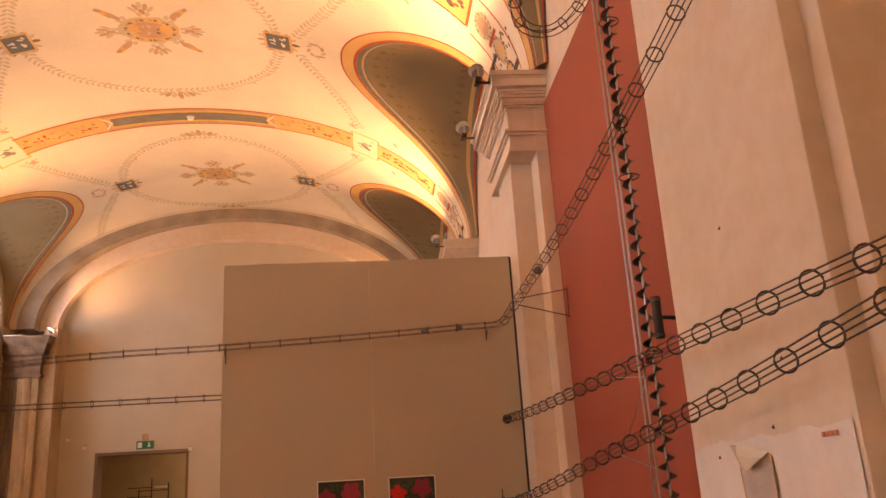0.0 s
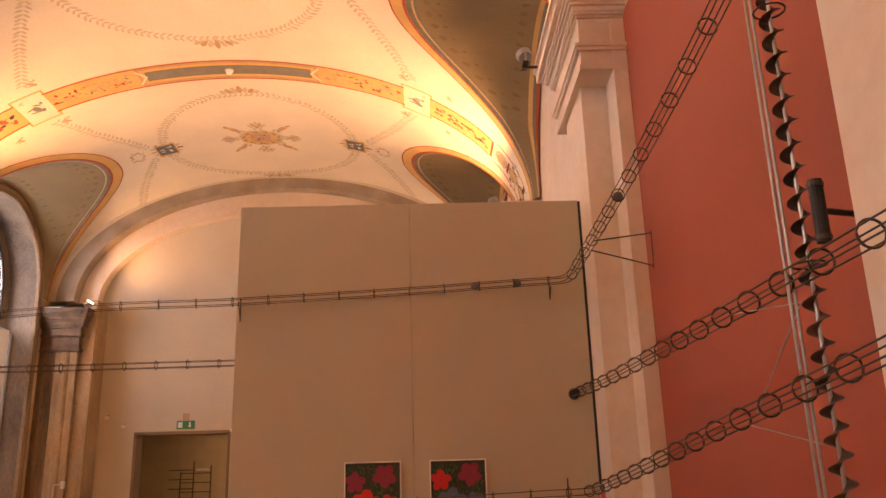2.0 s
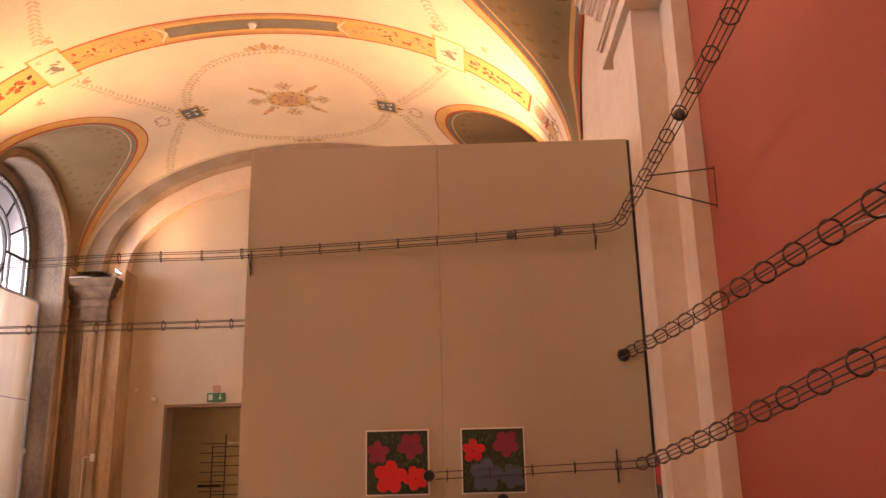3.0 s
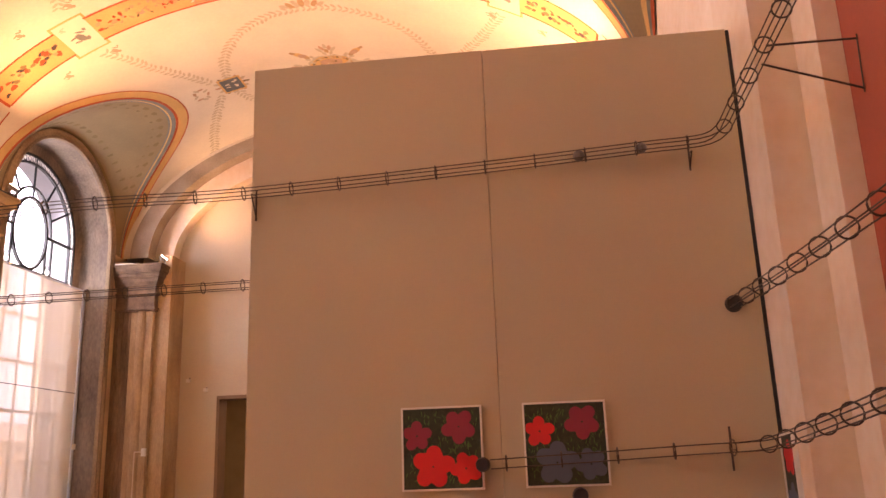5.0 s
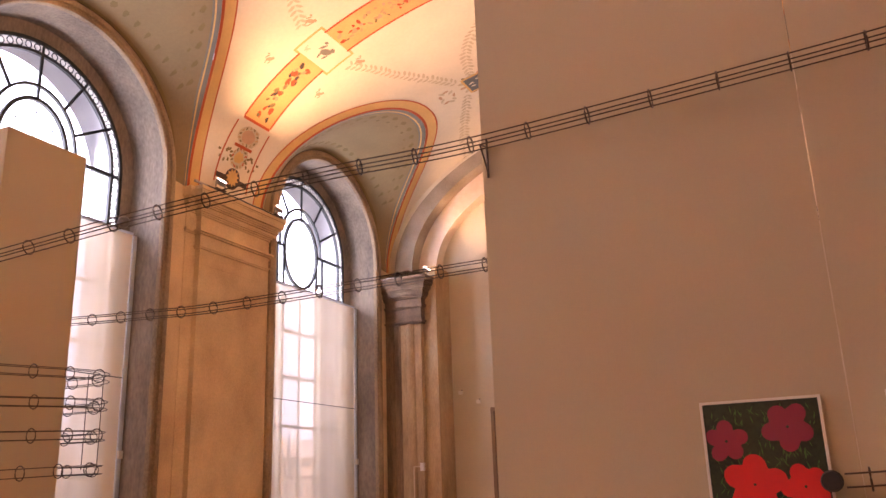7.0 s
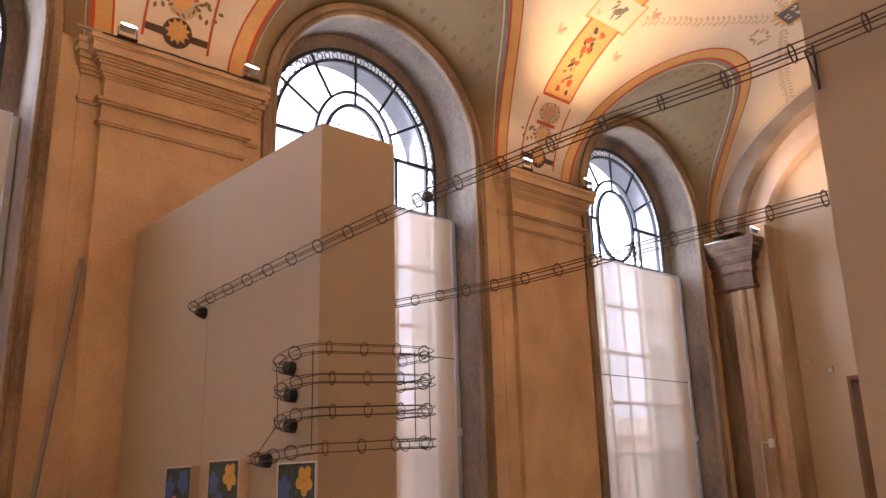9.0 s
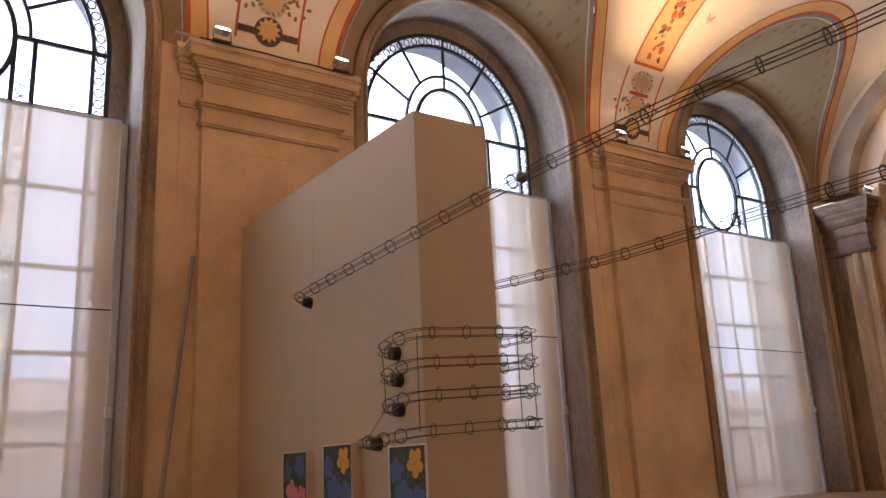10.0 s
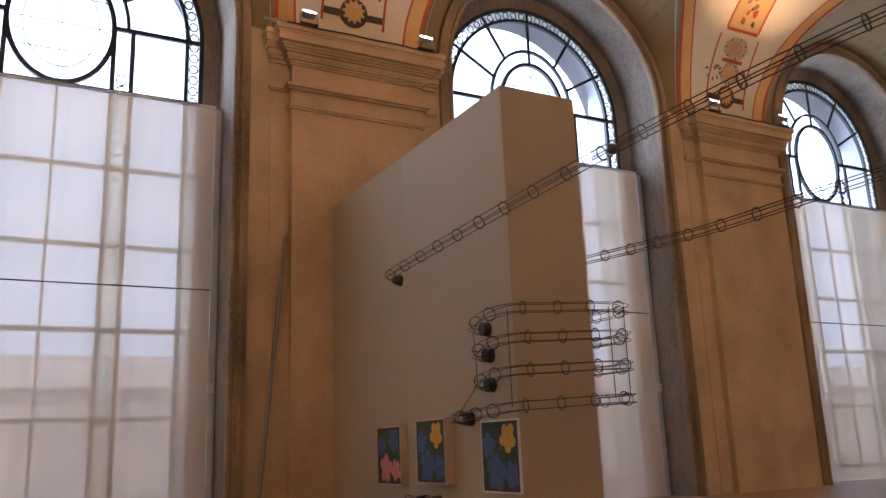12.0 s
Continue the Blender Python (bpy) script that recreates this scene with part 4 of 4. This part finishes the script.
rod("bracket", (2.98, P_Y - 0.02, 1.86), (2.98, P_Y - 0.02, 1.38), 0.013, M_WIRE, t4)
rod("bracket_arm", (2.98, P_Y, 1.62), (2.98, 17.0, 1.6), 0.009, M_WIRE, t4)
part("funnel", cyl(bmesh.new(), (0.2, P_Y - 0.06, 1.54), (0, -1, 0), 0.085, 0.07, 0.16), M_BLACK, t4, "black inlet tube")
hook = thing("track_inlet", (1.28, P_Y, 1.1), "small black inlet tube in the panel", "track inlet")
part("tube", cyl(bmesh.new(), (1.28, P_Y, 1.17), (0, -1, 0), 0.09, 0.08, 0.18), M_BLACK, hook)

for x, z in ((-11.35, 0.66), (-11.9, 0.64)):
    hook = thing("track_inlet", (x, W_Y, z), "small black inlet tube in the wall", "track inlet")
    part("tube", cyl(bmesh.new(), (x, W_Y, z), (0, -1, 0), 0.09, 0.08, 0.12), M_BLACK, hook)
    part("hoop", tube(bmesh.new(), [(x - 0.1, W_Y - 0.2 + 0.1 * math.cos(t), z + 0.1 * math.sin(t)) for t in np.linspace(0, math.tau, 13)[:-1]], 0.008, 5, True), M_WIRE, hook)

COIL = ((-9.74, 3.02), (-9.69, 2.65), (-9.68, 2.25), (-10.3, 1.82))
coil = None
for hx, hz in COIL:
    tk = track([(hx, W_Y - 0.04, hz), (hx + 0.05, W_Y - 0.26, hz + 0.01), (hx + 0.3, 15.98, hz + 0.01), (-9.0, 15.86, hz + 0.04), (-8.68, 15.85, hz + 0.06), (-8.46, 15.98, hz + 0.08), (-8.42, 16.4, hz + 0.1), (-8.4, 17.1, hz + 0.14), (-8.42, 17.5, hz + 0.16), (-8.56, 17.84, hz + 0.17), (-8.9, 17.98, hz + 0.17), (-9.7, 17.98, hz + 0.18)], "wire ball track looping round the wall end", wire=0.006, gap=0.52, first=0.12)
    part("funnel", cyl(bmesh.new(), (hx, W_Y, hz), (0, -1, 0), 0.1, 0.09, 0.11), M_BLACK, tk, "black inlet tube")
    if coil:
        for x, y, dz in ((-8.52, 15.92, 0.07), (-8.42, 17.45, 0.16), (-8.65, 17.9, 0.17)):
            rod("spacer_rod", (x, y, hz + dz), (x, y, coil[1] + dz), 0.006, M_WIRE, tk)
        rod("spacer_rod", (hx + 0.05, 16.1, hz), (coil[0] + 0.05, 16.1, coil[1]), 0.006, M_WIRE, tk)
    coil = (hx, hz)

for x, y, z in ((1.55, 17.0, 5.15), (2.3, 17.0, 5.19), (3.2, 12.9, 5.28), (-6.75, 16.3, 4.66)):
    bm = bmesh.new()
    bmesh.ops.create_icosphere(bm, subdivisions=3, radius=0.07, matrix=Matrix.Translation((x, y, z - 0.005)))
    tagged(finish("ball", bm, M_BALL, smooth=True), "dark mottled stone ball resting in the wire track", "ball", "track balls")

# the screw that lifts the balls
SX, SY = 3.35, 8.35
lift = thing("screw_lift", (SX, SY, 0), "tall steel screw conveyor that lifts the balls", "screw lift")
part("shaft", cyl(bmesh.new(), (SX, SY, 0), (0, 0, 1), 0.014, 0.014, 9.3, 12), M_CHROME, lift)
bm = bmesh.new()
rows = []
PITCH, NT = 0.182, 16
for k in range(int(8.9 / PITCH * NT) + 1):
    a, z = k * math.tau / NT, 0.2 + k * PITCH / NT
    c, s = math.cos(a), math.sin(a)
    rows.append([(SX + 0.017 * c, SY + 0.017 * s, z + 0.03), (SX + 0.05 * c, SY + 0.05 * s, z + 0.01), (SX + 0.086 * c, SY + 0.086 * s, z), (SX + 0.05 * c, SY + 0.05 * s, z - 0.006), (SX + 0.017 * c, SY + 0.017 * s, z - 0.02)])
part("screw_flight", grid(bm, rows), M_WIRE, lift, "dark spiral blade")
rod("guide_rod", (SX - 0.06, SY + 0.16, 0), (SX - 0.06, SY + 0.16, 9.2), 0.012, M_CHROME, lift, "bright guide rod")
rod("guide_rod", (SX - 0.15, SY + 0.05, 0), (SX - 0.15, SY + 0.05, 9.2), 0.012, M_CHROME, lift, "bright guide rod")
for z in np.arange(1.1, 9.1, 2.0):
    tu = tube(bmesh.new(), [(SX + 0.115 * math.cos(t), SY + 0.115 * math.sin(t), z) for t in np.linspace(0, math.tau, 15)[:-1]], 0.008, 5, True)
    part("collar", tu, M_WIRE, lift)
part("motor", cyl(bmesh.new(), (SX + 0.06, SY - 0.14, 3.22), (0, 0, 1), 0.05, 0.05, 0.45, 14), M_BLACK, lift, "black tube motor")
rod("wall_arm", (SX + 0.06, SY - 0.14, 3.45), (X_RIGHT, SY + 0.2, 3.47), 0.022, M_BLACK, lift)
for z in (3.24, 3.62):
    part("motor_clamp", cyl(bmesh.new(), (SX + 0.06, SY - 0.14, z), (0, 0, 1), 0.058, 0.058, 0.03, 14), M_WIRE, lift)
rod("wall_arm", (SX, SY, 7.6), (X_RIGHT, SY + 0.4, 7.6), 0.02, M_WIRE, lift)
rod("stay", (SX - 0.05, SY + 0.1, 2.86), (3.2, 9.25, 2.18), 0.005, M_CHROME, lift)
rod("stay", (SX - 0.05, SY + 0.1, 2.86), (3.2, 9.5, 3.0), 0.005, M_CHROME, lift)
rod("stay", (SX - 0.05, SY + 0.1, 1.9), (3.2, 9.4, 2.1), 0.005, M_CHROME, lift)
track([(3.3, 8.5, 7.85), (3.2, 9.1, 7.75), (2.95, 9.5, 7.7), (2.6, 9.5, 7.75), (2.4, 9.1, 7.85), (2.4, 8.2, 8.1), (2.4, 6.5, 8.4)], "wire ball track curling from the screw top", first=0.2, gap=0.35)

# ---- fixtures ----
def floodlight(x, y, z, tx):
    """A round lamp head on a yoke, tilted up towards the vault."""
    f = thing("floodlight", (x, y, z), "round grey floodlight with a lit lens on a cornice", "floodlight", "cornice floodlights")
    sg = 1 if tx > x else -1
    part("bracket", solid(x - 0.06, x + 0.06, y - 0.2, y + 0.2, z, z + 0.03, 0.004), M_WIRE, f)
    for e in (-1, 1):
        part("yoke_arm", solid(x - 0.02, x + 0.02, y + e * 0.19 - 0.012, y + e * 0.19 + 0.012, z + 0.03, z + 0.24), M_SPEAKER, f)
    d = Vector((0.6, 0, 0.8)) if sg > 0 else Vector((-0.2, 0.5, 0.84))
    if sg < 0:
        part("mount_arm", solid(x - 0.05, 3.12, y - 0.03, y + 0.03, z - 0.04, z, 0.004), M_WIRE, f)
    c = Vector((x, y, z + 0.24))
    h = part("head", cyl(bmesh.new(), c - 0.07 * d, d, 0.14, 0.17, 0.14, 24), M_SPEAKER, f)
    part("lens", cyl(bmesh.new(), c + 0.072 * d, d, 0.15, 0.15, 0.008, 24), M_LENS, h, "glowing lens")


for x, y, tx in ((-15.3, 15.7, 0), (-15.3, 18.5, 0), (-15.3, 27.6, 0), (-15.3, 30.4, 0), (2.86, 15.5, -6), (2.86, 18.3, -6), (2.86, 27.3, -6)):
    floodlight(x, y, 10.3 if tx == 0 else 10.16, tx)
floodlight(-13.95, 38.2, 9.82, 0)

for x, y in ((-15.42, 17.05), (-15.42, 28.95), (3.14, 17.0), (3.14, 28.7)):
    bar = thing("cable_tray", (x, y, 10.3), "thin dark cable tray lying on the cornice", "cable tray", "cornice cable trays")
    part("tray", solid(x - 0.03, x + 0.03, y - 2.3, y + 2.0, 10.3, 10.36, 0.004), M_SPEAKER, bar)
    part("cable", tube(bmesh.new(), [(x + 0.05, y - 1.8 + 0.36 * k, 10.32 + 0.015 * math.sin(k * 2)) for k in range(11)], 0.015, 5), M_BLACK, bar)
det = thing("smoke_detector", (CX, 28.7, 15.9), "white smoke detector on the rib crown", "smoke detector")
part("base", cyl(bmesh.new(), (CX, 28.7, 15.99), (0, 0, -1), 0.16, 0.16, 0.05, 20), M_SPEAKER, det)
part("dome", cyl(bmesh.new(), (CX, 28.7, 15.95), (0, 0, -1), 0.14, 0.09, 0.12, 20), M_WHITE, det)
pole = thing("pole", (-15.6, 15.1, 0), "long grey aluminium pole leaning on the wall", "pole")
rod("shaft", (-15.55, 14.75, 0.02), (-15.86, 15.4, 5.75), 0.048, M_POLE, pole, sides=12)

sign = thing("exit_sign", (-9.95, Y_END, 4.7), "green emergency exit sign above the doorway", "exit sign")
part("plate", solid(-10.34, -9.56, Y_END - 0.05, Y_END, 4.72, 5.08, 0.008), M_GREEN, sign)
M_SIGNWHITE = mat("sign_white", (0.75, 0.85, 0.78), 0.4, bump=0)
for name, pts in (("arrow", ((-9.8, 5.02), (-9.74, 5.02), (-9.74, 4.88), (-9.68, 4.88), (-9.77, 4.78), (-9.86, 4.88), (-9.8, 4.88))), ("door_symbol", ((-10.28, 4.78), (-10.08, 4.78), (-10.08, 5.02), (-10.28, 5.02)))):
    bm = bmesh.new()
    bm.faces.new([bm.verts.new((a, Y_END - 0.054, b)) for a, b in pts])
    part(name, bm, M_SIGNWHITE, sign, "white symbol on the sign")
part("bracket", solid(-10.1, -9.8, Y_END - 0.04, Y_END, 5.1, 5.4, 0.01), M_PINK, sign)
for x, z in ((-12.6, 4.9), (-13.35, 5.3), (-7.9, 4.62)):
    s = thing("wall_sensor", (x, Y_END, z), "small white sensor on a short arm", "sensor")
    part("body", solid(x - 0.08, x + 0.08, Y_END - 0.2, Y_END - 0.08, z - 0.08, z + 0.06, 0.02), M_WHITE, s)
    rod("arm", (x, Y_END, z + 0.1), (x, Y_END - 0.14, z + 0.03), 0.02, M_WIRE, s)
pipe = thing("conduit", (-14.7, 38.2, 0), "pale surface conduit with a white junction box", "conduit")
rod("riser", (-14.72, 38.27, 0), (-14.72, 38.27, 2.5), 0.028, M_FRAME, pipe)
rod("branch", (-14.72, 38.27, 2.5), (-14.36, 38.27, 2.5), 0.028, M_FRAME, pipe)
part("junction_box", solid(-14.42, -14.25, 38.18, 38.3, 2.33, 2.63, 0.02), M_WHITE, pipe)

rack = thing("scaffold_rack", (-10.4, 43.0, 0), "dark steel tubular rack with cross bars", "rack")
for x, z in ((-10.95, 3.0), (-10.35, 3.5), (-9.55, 3.3)):
    rod("post", (x, 43.0, 0), (x, 43.0, z), 0.03, M_WIRE, rack)
for z in np.arange(1.0, 3.3, 0.42):
    rod("cross_bar", (-11.5, 43.0, z), (-10.35, 43.0, z), 0.022, M_WIRE, rack)
    rod("cross_bar", (-10.95, 43.05, z - 0.15), (-9.55, 43.05, z - 0.15), 0.022, M_WIRE, rack)
part("tray", solid(-11.5, -10.5, 42.8, 43.2, 1.18, 1.3), M_BLACK, rack)
part("lamp_head", solid(-10.2, -9.6, 42.85, 43.0, 3.05, 3.14, 0.03), M_WHITE, rack, "white lamp head")

sheet = thing("paper_sheet", (3.5, 6.5, 1.9), "pale peeling paper sheet stuck low on the pilaster", "paper")
rnd = random.Random(5)
bm = bmesh.new()
rows = []
for k in range(41):
    y = 5.1 + 2.8 * k / 40
    top = 2.08 + 0.012 * math.sin(y * 9) + rnd.uniform(-0.012, 0.012) - (0.35 * (y - 7.6) if y > 7.6 else 0)
    rows.append([(3.488 - 0.005 * abs(math.sin(y * 3)) - 0.008 * max(0, z - 1.9), y, z) for z in (0.7, 1.1, 1.5, 1.8, top)])
part("paper", grid(bm, rows), M_PAPER, sheet)
TEAR = ((7.02, 2.04), (6.9, 2.03), (6.62, 1.9), (6.38, 1.95), (6.3, 1.93), (6.28, 1.5), (6.36, 1.42), (6.7, 1.44), (6.84, 1.47), (6.88, 1.85))
bm = bmesh.new()
bm.faces.new([bm.verts.new((3.468, y, z)) for y, z in TEAR])
part("torn_hole", bm, M_GREY, sheet, "grey torn hole in the paper")
bm = bmesh.new()
grid(bm, [[(3.462 - q, y, z) for y, z in row] for q, row in ((0.0, ((6.9, 2.03), (6.62, 2.0), (6.32, 1.95))), (0.05, ((6.8, 1.95), (6.6, 1.92), (6.34, 1.91))), (0.06, ((6.66, 1.83), (6.62, 1.82), (6.58, 1.83))))])
part("curled_flap", bm, M_IVORY, sheet, "ivory flap curling out of the tear")
bm = bmesh.new()
for k in range(len(TEAR) - 1):
    if k in (1, 2, 3):
        continue
    tube(bm, [(3.467, *TEAR[k]), (3.467, *TEAR[k + 1])], 0.006, 4)
part("ragged_edge", bm, M_OCHRE, sheet, "yellowed ragged paper edge")
for k in range(4):
    part("stamp_bar", solid(3.468, 3.473, 5.28 + 0.055 * k, 5.32 + 0.055 * k, 2.0, 2.035), M_STAMP, sheet, "faded orange stamp bar")
for y, z in ((6.22, 2.13), (7.28, 1.95), (6.85, 3.15), (6.6, 3.9), (5.9, 2.62)):
    chip = thing("wall_chip", (3.5, y, z), "small dark chip in the pilaster plaster", "wall damage", "plaster chips")
    bm = bmesh.new()
    bm.faces.new([bm.verts.new((3.49 if z > 2.0 else 3.468, y + r * 0.03 * math.cos(t), z + r * 0.02 * math.sin(t))) for t, r in ((0, 1), (0.9, 0.7), (1.8, 1.1), (2.9, 0.8), (3.7, 1.2), (5.2, 0.7))])
    part("chip", bm, M_DARK, chip)

# the narrow print on the pilaster beside the panel
th = thing("framed_print", (3.53, 16.96, 0.8), "narrow white-framed print with a red flower on the pilaster", "picture", "framed flower prints")
bm = bmesh.new()
for a, b, c, d in ((16.72, 17.2, 0.8, 0.825), (16.72, 17.2, 1.735, 1.76), (16.72, 16.745, 0.825, 1.735), (17.175, 17.2, 0.825, 1.735)):
    box(bm, 3.505, 3.558, a, b, c, d)
part("frame", bm, M_WHITE, th)
part("canvas", solid(3.52, 3.557, 16.745, 17.175, 0.825, 1.735), P_GREENBLACK, th, "dark printed ground")
for cy, cz, m in ((16.95, 1.5, P_RED), (16.97, 1.05, P_SLATE)):
    bm = bmesh.new()
    c = bm.verts.new((3.517, cy, cz))
    vs = [bm.verts.new((3.517, a, b)) for a, b in flower_pts(cy, cz, 0.19, 0.4)]
    for i in range(len(vs)):
        bm.faces.new((c, vs[i], vs[(i + 1) % len(vs)]))
    part("flower", bm, m, th)
